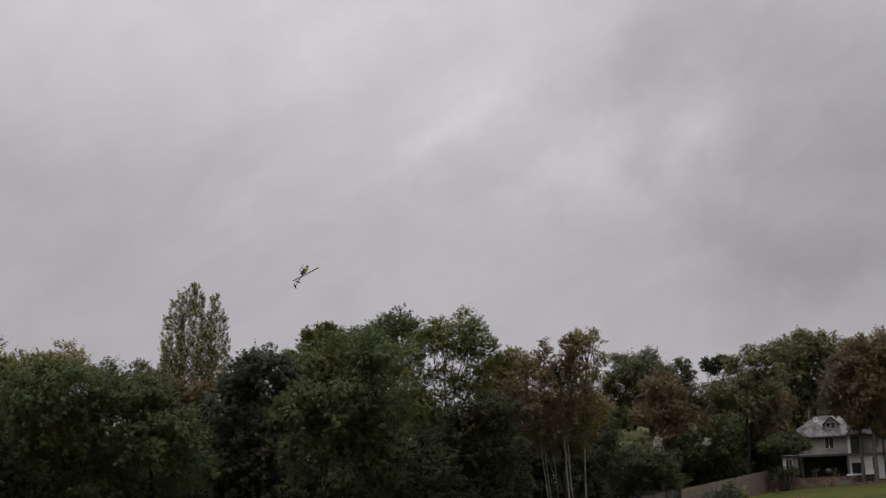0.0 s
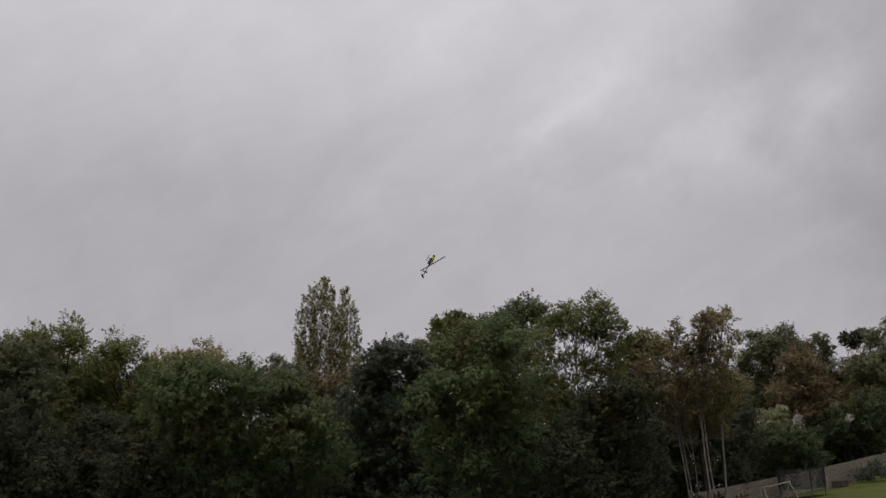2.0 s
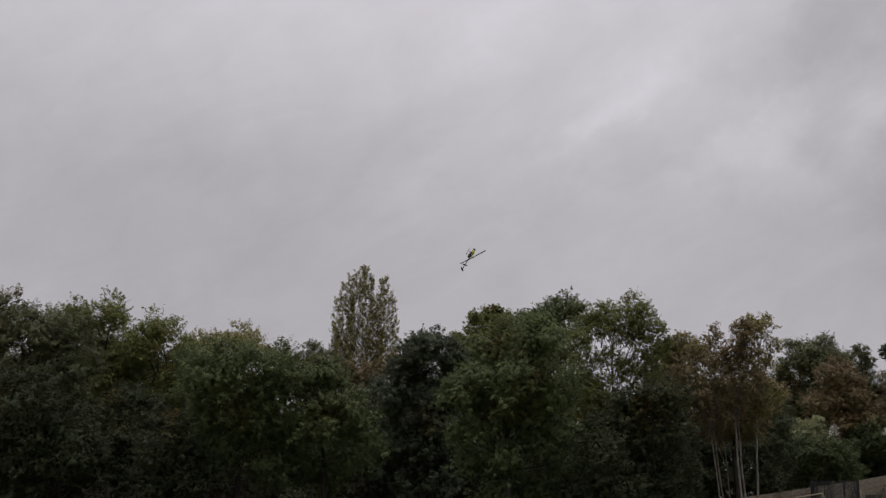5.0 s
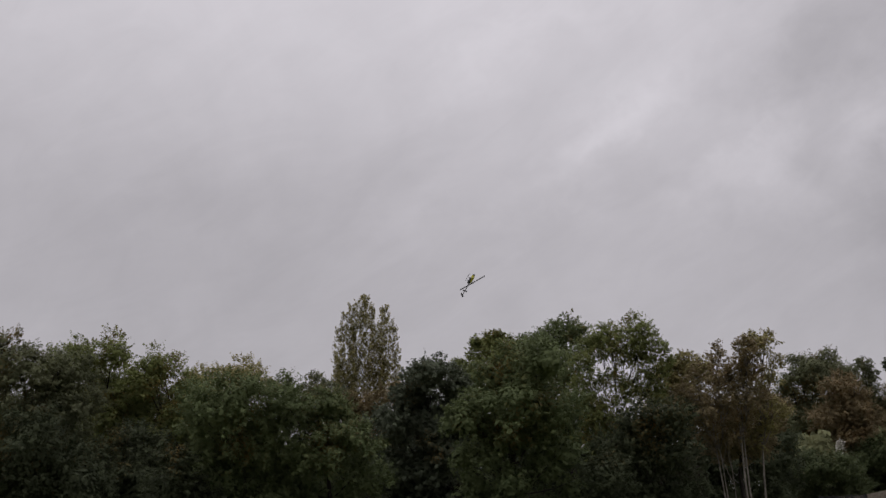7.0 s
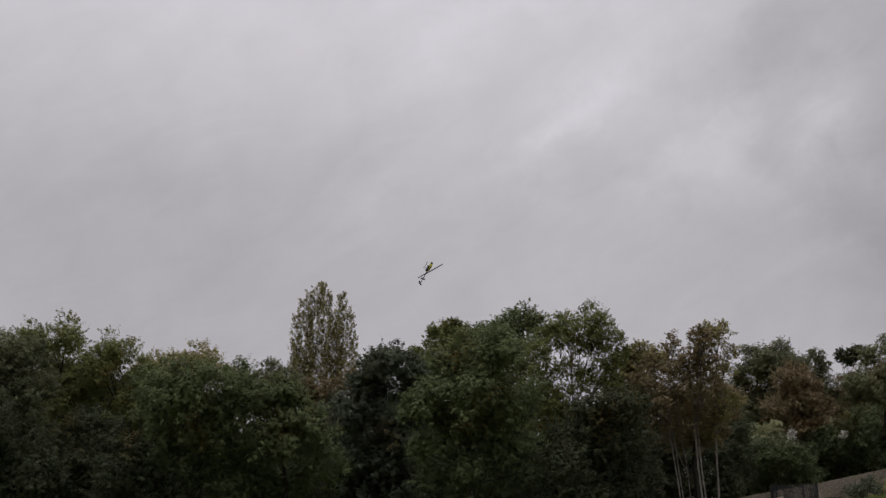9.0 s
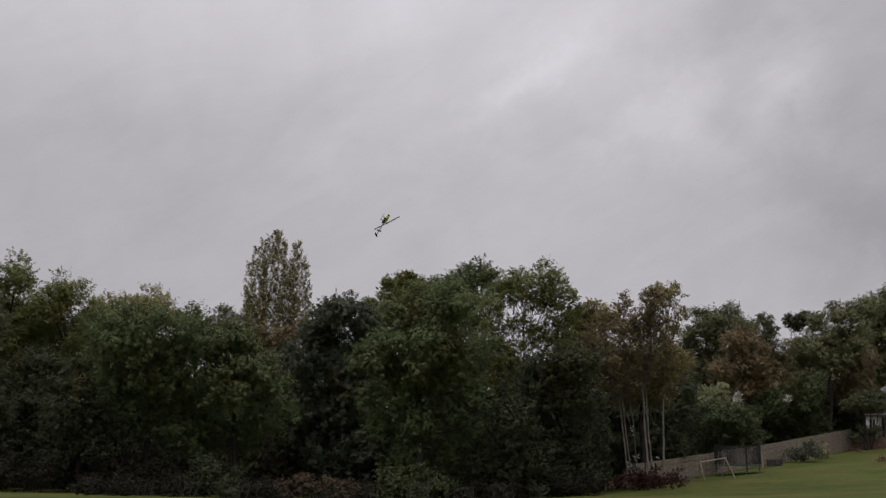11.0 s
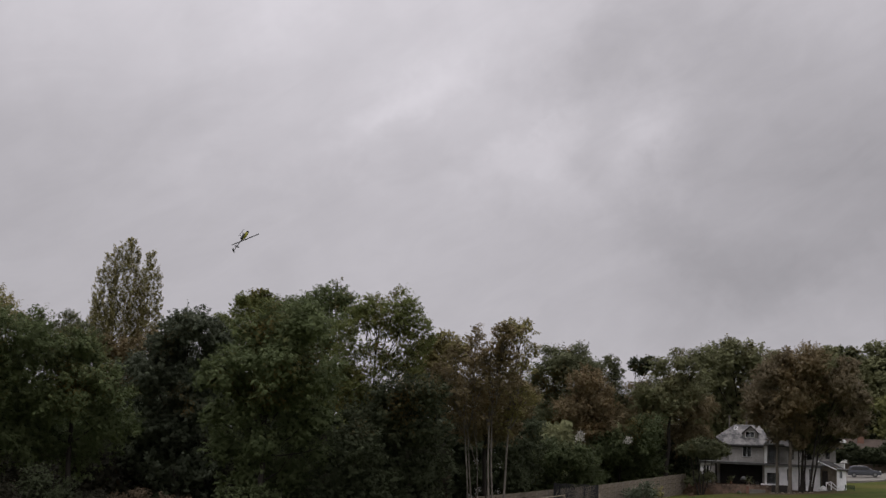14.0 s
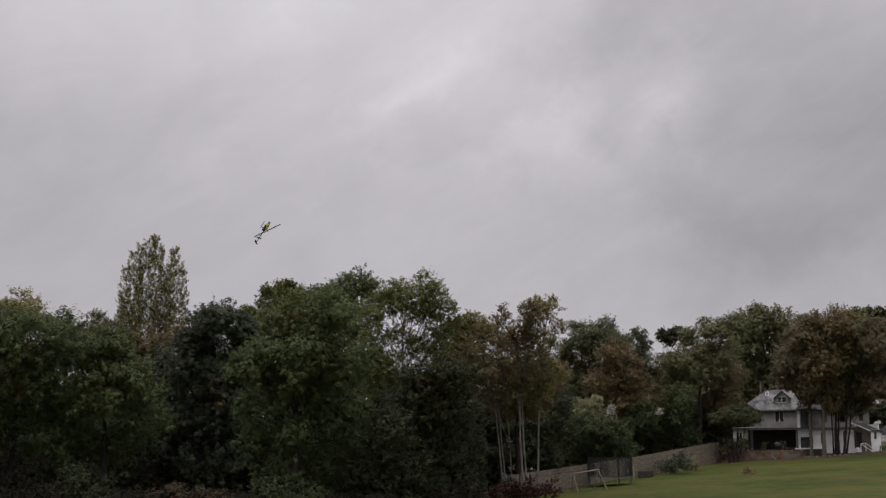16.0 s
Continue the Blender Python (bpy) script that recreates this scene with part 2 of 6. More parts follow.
def grass_material():
    """Mown grass: greener and drier stretches, worn brown patches, bare earth round the maples."""
    m = mottled("mown_grass", (0.032, 0.047, 0.011), (0.068, 0.078, 0.019), 0.09, 0.9, fine=1.3, bump=0.05, spec=0.04, spread=0.085)
    t = m.node_tree
    b = t.nodes["Principled BSDF"]
    green = b.inputs["Base Color"].links[0].from_socket
    c = t.nodes.new("ShaderNodeTexCoord").outputs["Object"]
    drawn = vec_math(t, "MULTIPLY", c, (1.0, 0.45, 1.0))
    n = node(t, "ShaderNodeTexNoise", Scale=0.16, Detail=7.0, Roughness=0.65)
    t.links.new(drawn.outputs[0], n.inputs["Vector"])
    dry = math_node(t, "MULTIPLY", math_node(t, "SUBTRACT", n.outputs["Fac"], 0.44), 3.6, clamp=True)
    mix = t.nodes.new("ShaderNodeMixRGB")
    mix.inputs[2].default_value = (0.094, 0.079, 0.028, 1)
    t.links.new(math_node(t, "MULTIPLY", dry, 0.8), mix.inputs[0])
    t.links.new(green, mix.inputs[1])
    flat = vec_math(t, "MULTIPLY", c, (0.6, 1.0, 0.0))
    d1 = vec_math(t, "DISTANCE", flat.outputs[0], (47.8 * 0.6, 137.8, 0.0)).outputs["Value"]
    d2 = vec_math(t, "DISTANCE", flat.outputs[0], (36.5 * 0.6, 144.0, 0.0)).outputs["Value"]
    d = math_node(t, "MINIMUM", d1, d2)
    edge = math_node(t, "ADD", math_node(t, "MULTIPLY", d, -0.45), math_node(t, "MULTIPLY", n.outputs["Fac"], 4.2))
    bare = t.nodes.new("ShaderNodeMixRGB")
    bare.inputs[2].default_value = (0.068, 0.050, 0.032, 1)
    t.links.new(math_node(t, "MULTIPLY", edge, 0.9, clamp=True), bare.inputs[0])
    t.links.new(mix.outputs[0], bare.inputs[1])
    t.links.new(bare.outputs[0], b.inputs["Base Color"])
    return m


field = raw_mesh("ground", np.stack([GX, GY, GZ], -1).reshape(-1, 3), quads, grass_material(), smooth=True)
tagged(field, "sloping mown green grass field with dry patches", "field", kind="structure")


# ---- trees ----


def tube(path, radii, sides=6):
    """Vertices and faces of a tapered limb along a path."""
    path = np.asarray(path, float)
    n = len(path)
    d = np.gradient(path, axis=0)
    d /= np.linalg.norm(d, axis=1)[:, None] + 1e-9
    ref = np.where(np.abs(d[:, 2:3]) > 0.9, np.array([[1.0, 0, 0]]), np.array([[0, 0, 1.0]]))
    a = np.cross(d, ref)
    a /= np.linalg.norm(a, axis=1)[:, None] + 1e-9
    b = np.cross(d, a)
    ang = np.linspace(0, 2 * np.pi, sides, endpoint=False)
    ring = path[:, None] + np.asarray(radii)[:, None, None] * (np.cos(ang)[None, :, None] * a[:, None] + np.sin(ang)[None, :, None] * b[:, None])
    i = np.arange(n - 1)[:, None] * sides
    j, k = np.arange(sides)[None], (np.arange(sides)[None] + 1) % sides
    faces = np.stack([i + j, i + k, i + sides + k, i + sides + j], -1).reshape(-1, 4)
    return ring.reshape(-1, 3), faces


def join(chunks):
    verts, faces, base = [], [], 0
    for v, f in chunks:
        verts.append(v)
        faces.append(f + base)
        base += len(v)
    return np.concatenate(verts), np.concatenate(faces)


def unit(v):
    return v / (np.linalg.norm(v, axis=-1, keepdims=True) + 1e-9)


def leaves_at(rng, centres, normals, size, spread=0.25, slim=0.62):
    """A pointed blade for each leaf."""
    n = len(centres)
    nrm = unit(normals + rng.normal(0, spread, (n, 3)))
    a = unit(np.cross(nrm, rng.normal(0, 1, (n, 3))))
    b = np.cross(nrm, a)
    s = (size * rng.uniform(0.6, 1.35, n))[:, None]
    v = np.stack([centres - a * s * 0.4 + b * s * slim * 0.55, centres + a * s * 0.62, centres - a * s * 0.4 - b * s * slim * 0.55], 1)
    return v.reshape(-1, 3)


UP = np.array([0, 0, 1.0])


def sprays(rng, roots, ways, reach, per, droop=0.0, width=0.30, hub=None):
    """Leaves along twigs that start at the roots: broad near the root, thin at the tip. Gives the leaves' middles and facing."""
    n = len(roots)
    u = rng.uniform(0, 1, (n, per, 1)) ** 0.8
    side = rng.normal(0, 1, (n, per, 3))
    along = reach * rng.uniform(0.65, 1.35, (n, 1, 1))
    p = roots[:, None] + ways[:, None] * u * along + side * along * (width * (1 - 0.72 * u) * 0.62)
    p[..., 2] -= (droop * u * u * along)[..., 0]
    face = 0.75 * UP + 0.45 * ways[:, None] + 0.45 * side
    if hub is not None:
        face = 0.8 * unit(p - hub[:, None]) + 0.55 * UP + 0.2 * side
    return p.reshape(-1, 3), face.reshape(-1, 3)


def crown(rng, lobes, leaf=0.2, density=1.0, puff=0.3, fill=0.5, droop=0.0, airy=False):
    """Boughs on the outside of each lobe, every bough a fan of leafy sprays that turn up to the light; a few larger leaves inside."""
    leaf *= 0.86
    pts, nrm, siz, mids = [], [], [], []

    def add(p, q, size):
        pts.append(p), nrm.append(q), siz.append(np.full(len(p), size))

    for c, r, tall in lobes:
        r = r * 1.13
        if tall <= 2:
            c = c - np.array([0, 0, min(0.42, 0.3 * r)])
        scale = np.array([1.0, 1.0, tall])
        if tall > 2:
            # a narrow upright column of short steep shoots
            half = r * tall
            count = int(34 * half * r / 0.45)
            z = rng.uniform(-1, 1, (count, 1))
            ang = rng.uniform(0, 2 * np.pi, count)
            flat = np.stack([np.cos(ang), np.sin(ang), np.zeros(count)], 1)
            slim = np.minimum(1.0, 2.4 * (1 - z)) ** 0.6
            root = c + flat * r * slim * rng.uniform(0.0, 0.8, (count, 1)) + UP * (z * half - 0.25)
            way = unit(0.5 * flat + UP + rng.normal(0, 0.25, (count, 3)))
            mids.append(root)
            add(*sprays(rng, root, way, 0.55, max(6, int(density * 15)), droop, 0.26), leaf)
            continue
        reach = min(max(0.42 * r, 0.38), 1.0)
        bough = min(max(puff * 1.3 * r, 0.4), 0.85)
        count = max(5, int((3.0 if airy else 4.0) * (r / bough) ** 2 * tall ** 0.7))
        d = unit(rng.normal(0, 1, (count, 3)) + np.array([0, 0, 0.25]))
        if airy:
            mid = c + d * scale * r * rng.uniform(0.05, 0.92, (count, 1)) ** 0.5
        else:
            mid = c + d * scale * r * rng.uniform(0.58, 0.9, (count, 1))
        mids.append(mid)
        fans = 7 if airy else 10
        size = rng.uniform(0.65, 1.3, (count, 1, 1))
        off = np.clip(rng.normal(0, 1, (count, fans, 3)), -1.5, 1.5) * np.array([1, 1, 0.7])
        root = (mid[:, None] + off * bough * 0.36 * size).reshape(-1, 3)
        way = unit((0.5 * d[:, None] + 0.5 * UP + 0.6 * off + rng.normal(0, 0.15, off.shape)).reshape(-1, 3))
        hub = np.repeat(mid - 0.35 * bough * UP, fans, axis=0)
        per = max(5, int(density * (17 if airy else 20) * (reach / 0.8) * (0.17 / leaf) ** 1.6 * (1.0 if reach > 0.5 else 1.3)))
        add(*sprays(rng, root, way, reach * (0.9 if airy else 0.75), per, droop, hub=None if airy else hub), leaf)
        # thin shoots that stand out above the top
        shoots = max(2, int(1.3 * r * r))
        e = unit(rng.normal(0, 0.55, (shoots, 3)) + np.array([0, 0, 1.0]))
        tip = c + e * scale * r * 0.78
        add(*sprays(rng, tip, unit(0.5 * e + UP), reach * 0.95, max(5, int(9 * 0.17 / leaf)), 0.0, 0.16), leaf * 0.9)
        mids.append(tip)
        inner = int((fill + 0.25 * (not airy)) * 14.0 * (r / leaf) ** 2 * tall * 0.5)
        if inner:
            e = unit(rng.normal(0, 1, (inner, 3)))
            add(c + e * scale * r * 0.74 * rng.uniform(0, 1, (inner, 1)) ** 0.4, e + np.array([0, 0, 0.4]), leaf * 1.6)
    p, n, s = np.concatenate(pts), np.concatenate(nrm), np.concatenate(siz)
    v = leaves_at(rng, p, n, s)
    return v, np.arange(len(v)).reshape(-1, 3), np.concatenate(mids)


SEED = [100]


def tree(name, x, y, lobes, leafy, bark=BARK_DARK, label="", category="tree", group="", leaf=0.2, density=1.0, puff=0.3, fill=0.5,
         stems=1, girth=0.0, depth=0.75, lean=0.0, foot=0.0, twigs=0.12, tall=0.9, droop=0.0, split=0.4, leader=True, airy=False, overhang=7.0, stems_at=()):
    """A tree or shrub at x, y: stems, limbs to every lobe of the crown, twigs, leaves. Lobes: metres aside, up, radius and, if given, how tall.
    stems_at: for stems of known lean, metres aside at the foot and at the top, height and thickness."""
    SEED[0] += 1
    leaf *= max(1.0, math.hypot(x, y) / 122.0)
    fill += 0.5 * (y > 130 and not airy)
    stems = len(stems_at) or stems
    rng = np.random.default_rng(SEED[0])
    body = thing(name, on_ground(x, y), label, category, group)
    span = max(abs(l[0]) + l[2] for l in lobes)
    balls = []
    peak = max(l[1] for l in lobes)
    for l in lobes:
        back = rng.uniform(-depth, depth) * max(span - abs(l[0]) - 0.5 * l[2], 0.3) * 0.7
        # the upper crown reaches out over the lower
        back += overhang * (0.55 - l[1] / peak) if len(lobes) > 4 else 0.0
        balls.append((np.array([l[0], back, max(l[1], l[2] * 0.6)]), l[2], l[3] if len(l) > 3 else tall))
    v, f, mids = crown(rng, balls, leaf, density, puff, fill, droop, airy)
    top = max(b[0][2] + b[1] for b in balls)
    girth = girth or 0.014 * top + 0.05
    # where a leaf dips below the field it is lifted back
    v[:, 2] = np.maximum(v[:, 2], 0.03)
    chunks = []
    low = min(b[0][2] - 0.6 * b[1] for b in balls)
    mean = np.mean([b[0] for b in balls], 0)
    for s in range(stems):
        off = (s - (stems - 1) / 2) * (0.35 + foot)
        fork = np.array([mean[0] * 0.5 + off * 1.4 + lean * 0.4, rng.uniform(-0.3, 0.3), max(low * 0.9 + split * (top - low) * 0.5, 0.4 * top * split)])
        a = np.array([off, rng.uniform(-0.2, 0.2), -0.25])
        tip = np.array([mean[0] + off + lean, mean[1] * 0.5, top * 0.8])
        ts = np.linspace(0, 1, 8)[:, None]
        mid = (1 - ts) ** 2 * a + 2 * ts * (1 - ts) * fork + ts ** 2 * tip
        mid[1:-1] += rng.normal(0, (0.005 if girth < 0.2 else 0.012) * top, (6, 3)) * np.array([1, 1, 0.2])
        if not leader:
            mid = mid[:6]
        taper = np.linspace(1, 0.12, len(mid)) ** 0.9
        taper[0] *= 1.35
        thick = girth / stems ** 0.5
        if stems_at:
            x0, x1, high, thick = stems_at[s]
            run = np.linspace(0, 1, 9)
            bow = rng.uniform(-0.14, 0.14) * np.sin(run * np.pi)
            mid = np.stack([x0 + (x1 - x0) * run + bow + rng.normal(0, 0.025, 9), 0.25 * s * np.ones(9) + rng.normal(0, 0.03, 9) + 0.3 * bow, -0.25 + (high + 0.25) * run], 1)
            taper = np.linspace(1, 0.4, 9)
            taper[0] = 1.3
        chunks.append(tube(mid, thick * taper, 8))
        mine = balls[s::stems]
        for c, r, _ in mine:
            k = min(len(mid) - 2, max(1, int(len(mid) * (0.25 + 0.45 * c[2] / top))))
            st = mid[k]
            if st[2] > c[2] - 0.15 * r:
                st = mid[max(1, int(np.argmin(np.abs(mid[:, 2] - (c[2] - r)))))]
            knee = 0.5 * (st + c) + np.array([0, 0, -0.12 * r]) + rng.normal(0, 0.12 * r, 3)
            t2 = np.linspace(0, 1, 6)[:, None]
            limb = (1 - t2) ** 2 * st + 2 * t2 * (1 - t2) * knee + t2 ** 2 * (c + np.array([0, 0, 0.3 * r]))
            chunks.append(tube(limb, girth * 0.24 / stems ** 0.5 * np.linspace(1, 0.25, 6), 5))
            near_mids = mids[np.linalg.norm(mids - c, axis=1) < 1.3 * r]
            for q in near_mids[: int(len(near_mids) * twigs)]:
                s0 = limb[rng.integers(2, 6)]
                w = np.stack([s0, 0.5 * (s0 + q) + rng.normal(0, 0.08 * r, 3), q, q + 0.08 * (q - s0)])
                chunks.append(tube(w, min(girth * 0.1, 0.022) * np.array([1, 0.7, 0.45, 0.15]) + 0.005, 4))
    tv, tf = join(chunks)
    raw_mesh("trunk", tv, tf, bark, body, smooth=True)
    raw_mesh("crown", v, f, leafy, body)
    return body


tree("oak_tree", -58.4, 83.6, [(-1.8, 15.2, 2.8), (0.6, 14.4, 2.8), (-0.1, 10.6, 3.8), (-2.8, 10.6, 3.3), (2, 6.8, 3.8)], LEAF_MID, label="broad mid-green oak tree at the edge of the wood", group='trees of the wood edge')
tree("oak_tree", -52.1, 85.4, [(-0.9, 15.2, 2.8), (1.5, 14.4, 2.6), (-2.6, 13.1, 2.8), (0.3, 10.5, 3.7), (-2.3, 7.2, 3.7), (2.3, 7.1, 3.2)], LEAF_MID, label="broad mid-green oak tree at the edge of the wood", group='trees of the wood edge')
tree("oak_tree", -45.8, 88.9, [(0.6, 15.2, 2.3), (-1.7, 14.6, 2.6), (3.2, 14.3, 1.9), (5.2, 14.3, 1.6), (4.6, 12.4, 2.0), (-0.1, 11.5, 3.2), (3.6, 11.1, 2.6), (-4, 13.3, 3), (-2.8, 8.1, 3.7), (1.6, 9.6, 3.0), (-5.6, 11.0, 2.6), (3.2, 8.4, 2.6)], LEAF_MID, label="rounded dense green oak tree at the edge of the wood", group='trees of the wood edge')
tree("ash_tree", -42.5, 99.3, [(-2.5, 16.8, 1.6), (-4.2, 16.6, 1.5), (-5.0, 14.6, 1.8), (-0.9, 16.8, 1.6), (1.4, 17.1, 1.7), (0.2, 14.4, 2.3), (-1.1, 11.5, 2.5), (2, 13.4, 1.7), (3.2, 14.9, 1.3), (-3.4, 13.2, 1.9), (0.4, 12.0, 2.0)], LEAF_LIME, label="thinly leaved green ash tree with sky showing through", density=1.35, fill=0.9, puff=0.3, twigs=0.2, airy=True, group='trees of the wood edge')
tree("ash_tree", -36.6, 98.4, [(-0.6, 16, 1.8), (1.2, 14.1, 1.6), (-1.8, 14.4, 1.8), (-0.1, 11.3, 2.2), (0.9, 11.8, 1.7), (2.4, 13.2, 1.5), (-2.8, 12.6, 1.6), (1.9, 11.0, 1.6)], LEAF_LIME, label="thinly leaved green ash tree beside another", density=1.35, fill=0.9, puff=0.3, twigs=0.2, airy=True, group='trees of the wood edge')
tree("ash_tree", -32.4, 103, [(0.5, 16, 1.5), (1.8, 14.9, 1.4), (-2.4, 15.2, 1.3), (-3.8, 14.9, 1.1), (2.8, 14.3, 0.9), (-1, 12.7, 2.1), (-0.6, 15.4, 1.3)], LEAF_OLIVE, label="olive-green ash tree behind a bushy maple", density=0.75, fill=0.2, group='trees of the wood edge')
tree("holm_oak", -42.8, 82.5, [(2.4, 8.1, 3), (1.2, 5.1, 3.2), (4.6, 5.4, 3.2), (-2.7, 6.4, 3.2), (-5.7, 5.7, 3.5)], LEAF_DARK_SHADE, label="low evergreen oak, shade of taller trees painted into its leaves", bark=BARK_DARK, density=1.0, fill=0.8, category='tree', group='trees of the wood edge')
tree("holm_oak", -36, 86.8, [(-0.3, 8, 2.7), (-1.1, 4.9, 3.3), (1.5, 5.6, 2.6)], LEAF_DARK_SHADE, label="low evergreen oak, shade of taller trees painted into its leaves", bark=BARK_DARK, density=1.0, fill=0.8, group='trees of the wood edge')
tree("maple_tree", -30.6, 82.5, [(0.1, 5.4, 1.7), (0.8, 7, 1.2), (-0.9, 3.9, 2), (1.5, 3.5, 2), (-2, 2.8, 1.8)], LEAF_DARK_SHADE, label="young bushy maple at the field edge, leaves coloured dark as shade", group='trees of the wood edge')
tree("hornbeam_tree", -44.4, 103.9, [(-0.7, 12.4, 2.5), (2.5, 12.4, 2.3), (-3.9, 12.5, 2.5), (5.7, 11.8, 2.1), (0.9, 14.9, 1.6), (-2.3, 15, 1.6), (-7.1, 12.5, 2.3), (4.1, 14.4, 1.5)], LEAF_MID, label="dense shaded hornbeam behind thin ash trees", group='trees of the wood edge')
tree("maple_tree", -26.9, 85.9, [(-0.8, 10.9, 2.2), (1.3, 11.6, 1.9), (-2.1, 8.9, 1.9), (0.6, 8.3, 2.6), (2.2, 9.4, 1.8), (-1.2, 6.1, 2.3), (1.5, 5.3, 2.6), (-3.1, 6.1, 1.7)], LEAF_GREEN, overhang=10.0, label="broad bushy green maple with rounded crown", group='trees of the wood edge')
tree("maple_tree", -21.2, 88.5, [(-2.4, 11.7, 1.9), (0.2, 10.6, 1.8), (0.8, 11.4, 1.3), (-2.1, 8.5, 2.5), (0.4, 8.1, 2.1), (-2.9, 5.6, 2.3), (-0.1, 5.2, 2.5), (2.5, 8.9, 1.6), (2.6, 6.4, 1.9)], LEAF_GREEN, overhang=10.0, label="broad bushy green maple beside a dark conifer-like tree", group='trees of the wood edge')
tree("hornbeam_tree", -27.5, 108.6, [(-2.3, 14.8, 1.2), (0.3, 15.1, 1.4), (-0.9, 13.3, 2.1), (1.6, 14.6, 1.2)], LEAF_MID, label="green hornbeam with spiky top twigs behind the maples", density=0.8, group='trees of the wood edge')
tree("poplar_tree", -24.3, 119.5, [(-3.1, 16.6, 0.45, 5.0), (-2.6, 17.8, 0.48, 6.8), (-1.95, 17.8, 0.48, 9.6), (-1.3, 18.2, 0.5, 9.9), (-0.7, 18.4, 0.5, 10.4), (-0.1, 18.6, 0.48, 11.2), (0.4, 18.6, 0.48, 11.1), (0.9, 18.0, 0.43, 11.2), (1.35, 17.1, 0.41, 9.7), (1.9, 17.9, 0.45, 10.4), (2.35, 18.7, 0.43, 9.6), (2.85, 17.9, 0.41, 8.3), (3.1, 16.8, 0.41, 5.9), (-2.4, 16.1, 0.54, 5.7), (-1.2, 17.2, 0.54, 7.5), (0.4, 16.9, 0.54, 7.0), (1.3, 16.2, 0.5, 6.3), (-2.9, 15.7, 0.54, 2.6), (-1.8, 15.7, 0.54, 5.0)], LEAF_OLIVE, label="tall narrow two-peaked poplar turning yellow-brown", leaf=0.165, density=1.5, stems=5, twigs=0.12, foot=0.5, depth=0.6, group='trees of the wood edge')
tree("hawthorn_tree", -22.9, 113.7, [(-2.1, 13.9, 1.2), (-0.1, 13.7, 1.4), (2.3, 14.5, 1.2), (1, 11.7, 1.8), (-1.7, 11.1, 1.7)], LEAF_BROWN, label="rusty brown hawthorn below a tall poplar", density=0.9, group='trees of the wood edge')
tree("yew_tree", -15, 95.8, [(1.0, 14.5, 1.5), (-0.6, 13.8, 1.5), (2.3, 13.4, 1.4), (2.4, 11.7, 1.4), (-1.5, 12.7, 1.2), (0.2, 10.9, 2.2), (1.6, 8.7, 2.2), (-0.2, 7.1, 2.3), (-2.5, 10.5, 1.9), (-2.9, 7.1, 2.2), (-1.5, 3.8, 2.5), (1.1, 3.8, 2.3)], LEAF_YEW, label="very dark dense yew tree between green maples", bark=BARK_DARK, density=1.6, fill=1.6, group='trees of the wood edge')
tree("ash_tree", -11.1, 107.4, [(-0.5, 17.3, 1.4), (1.3, 16.8, 1.5), (-1.5, 15.6, 1.3), (0.3, 13.8, 2.4), (-0.2, 18.0, 1.0), (0.9, 18.1, 0.9), (-2.6, 15.9, 1.1), (2.0, 17.4, 1.2), (2.8, 16.4, 1.5), (4.3, 16.6, 1.6), (3.4, 14.2, 2.0), (5.6, 17.2, 1.2)], LEAF_LIME, label="feathery light green ash behind the great sycamore", density=0.9, fill=0.3, group='trees of the wood edge')
tree("sycamore_tree", -7.5, 86.7, [(1, 13.9, 1.6), (-0.8, 12.9, 1.5), (2.9, 13.7, 1.7), (-3.1, 10.1, 1.5), (-1.6, 11.4, 1.5), (0.8, 10.9, 2.1), (3, 10.5, 1.9), (-3.7, 7.7, 1.1), (-1.6, 7.7, 1.5), (-3, 5.7, 1.5), (-0.2, 5.7, 1.7), (2, 7.2, 1.9), (3.5, 7.6, 1.4), (-1, 3.7, 2), (1.8, 3.7, 1.9), (4, 5, 1.3), (-4.3, 9.7, 0.8), (-0, 9, 1.8), (-1.8, 9.7, 1.4), (1.8, 9.2, 1.6)], LEAF_GREEN, label="great bright green sycamore with lobed crown down to the ground", leaf=0.22, puff=0.42, fill=1.2, overhang=10.0, group='trees of the wood edge')
tree("ash_tree", -4.2, 103.9, [(0.4, 18.7, 1.3), (-0.9, 17.8, 1.4), (1.4, 17.7, 1.1), (0.2, 14.8, 2), (-0.4, 10.9, 2.2), (-2.4, 17.0, 1.4), (-3.2, 15.2, 1.6)], LEAF_GREEN, label="green ash top behind the great sycamore", density=0.95, fill=0.35, group='trees of the wood edge')
tree("ash_tree", -0.2, 98, [(-0.2, 16.9, 1.2), (1.4, 16.8, 1.3), (2.7, 16.1, 1.1), (-1.5, 16.0, 1.1), (3.6, 15.4, 0.7), (4.1, 14.3, 0.7), (0.2, 15.4, 1.3), (2.3, 14.7, 1.2), (-1.2, 13.6, 1.1), (3.4, 13.4, 0.9), (-2.1, 10.9, 1.1), (0.6, 12.7, 1.3), (2.7, 12.2, 1.3), (-1, 11.1, 1.2), (-2.4, 9.3, 1), (-3, 12.3, 1.1), (-0.1, 10, 1.4), (-1.7, 8.2, 1.1), (-2.5, 14.9, 0.9), (-2.7, 13.4, 0.8), (-2.3, 12.1, 0.8)], LEAF_LIME, label="airy green ash with bare limbs and sky between them", leaf=0.17, density=1.05, fill=0.1, puff=0.22, twigs=0.3, split=0.5, girth=0.11, airy=True, group='trees of the wood edge')
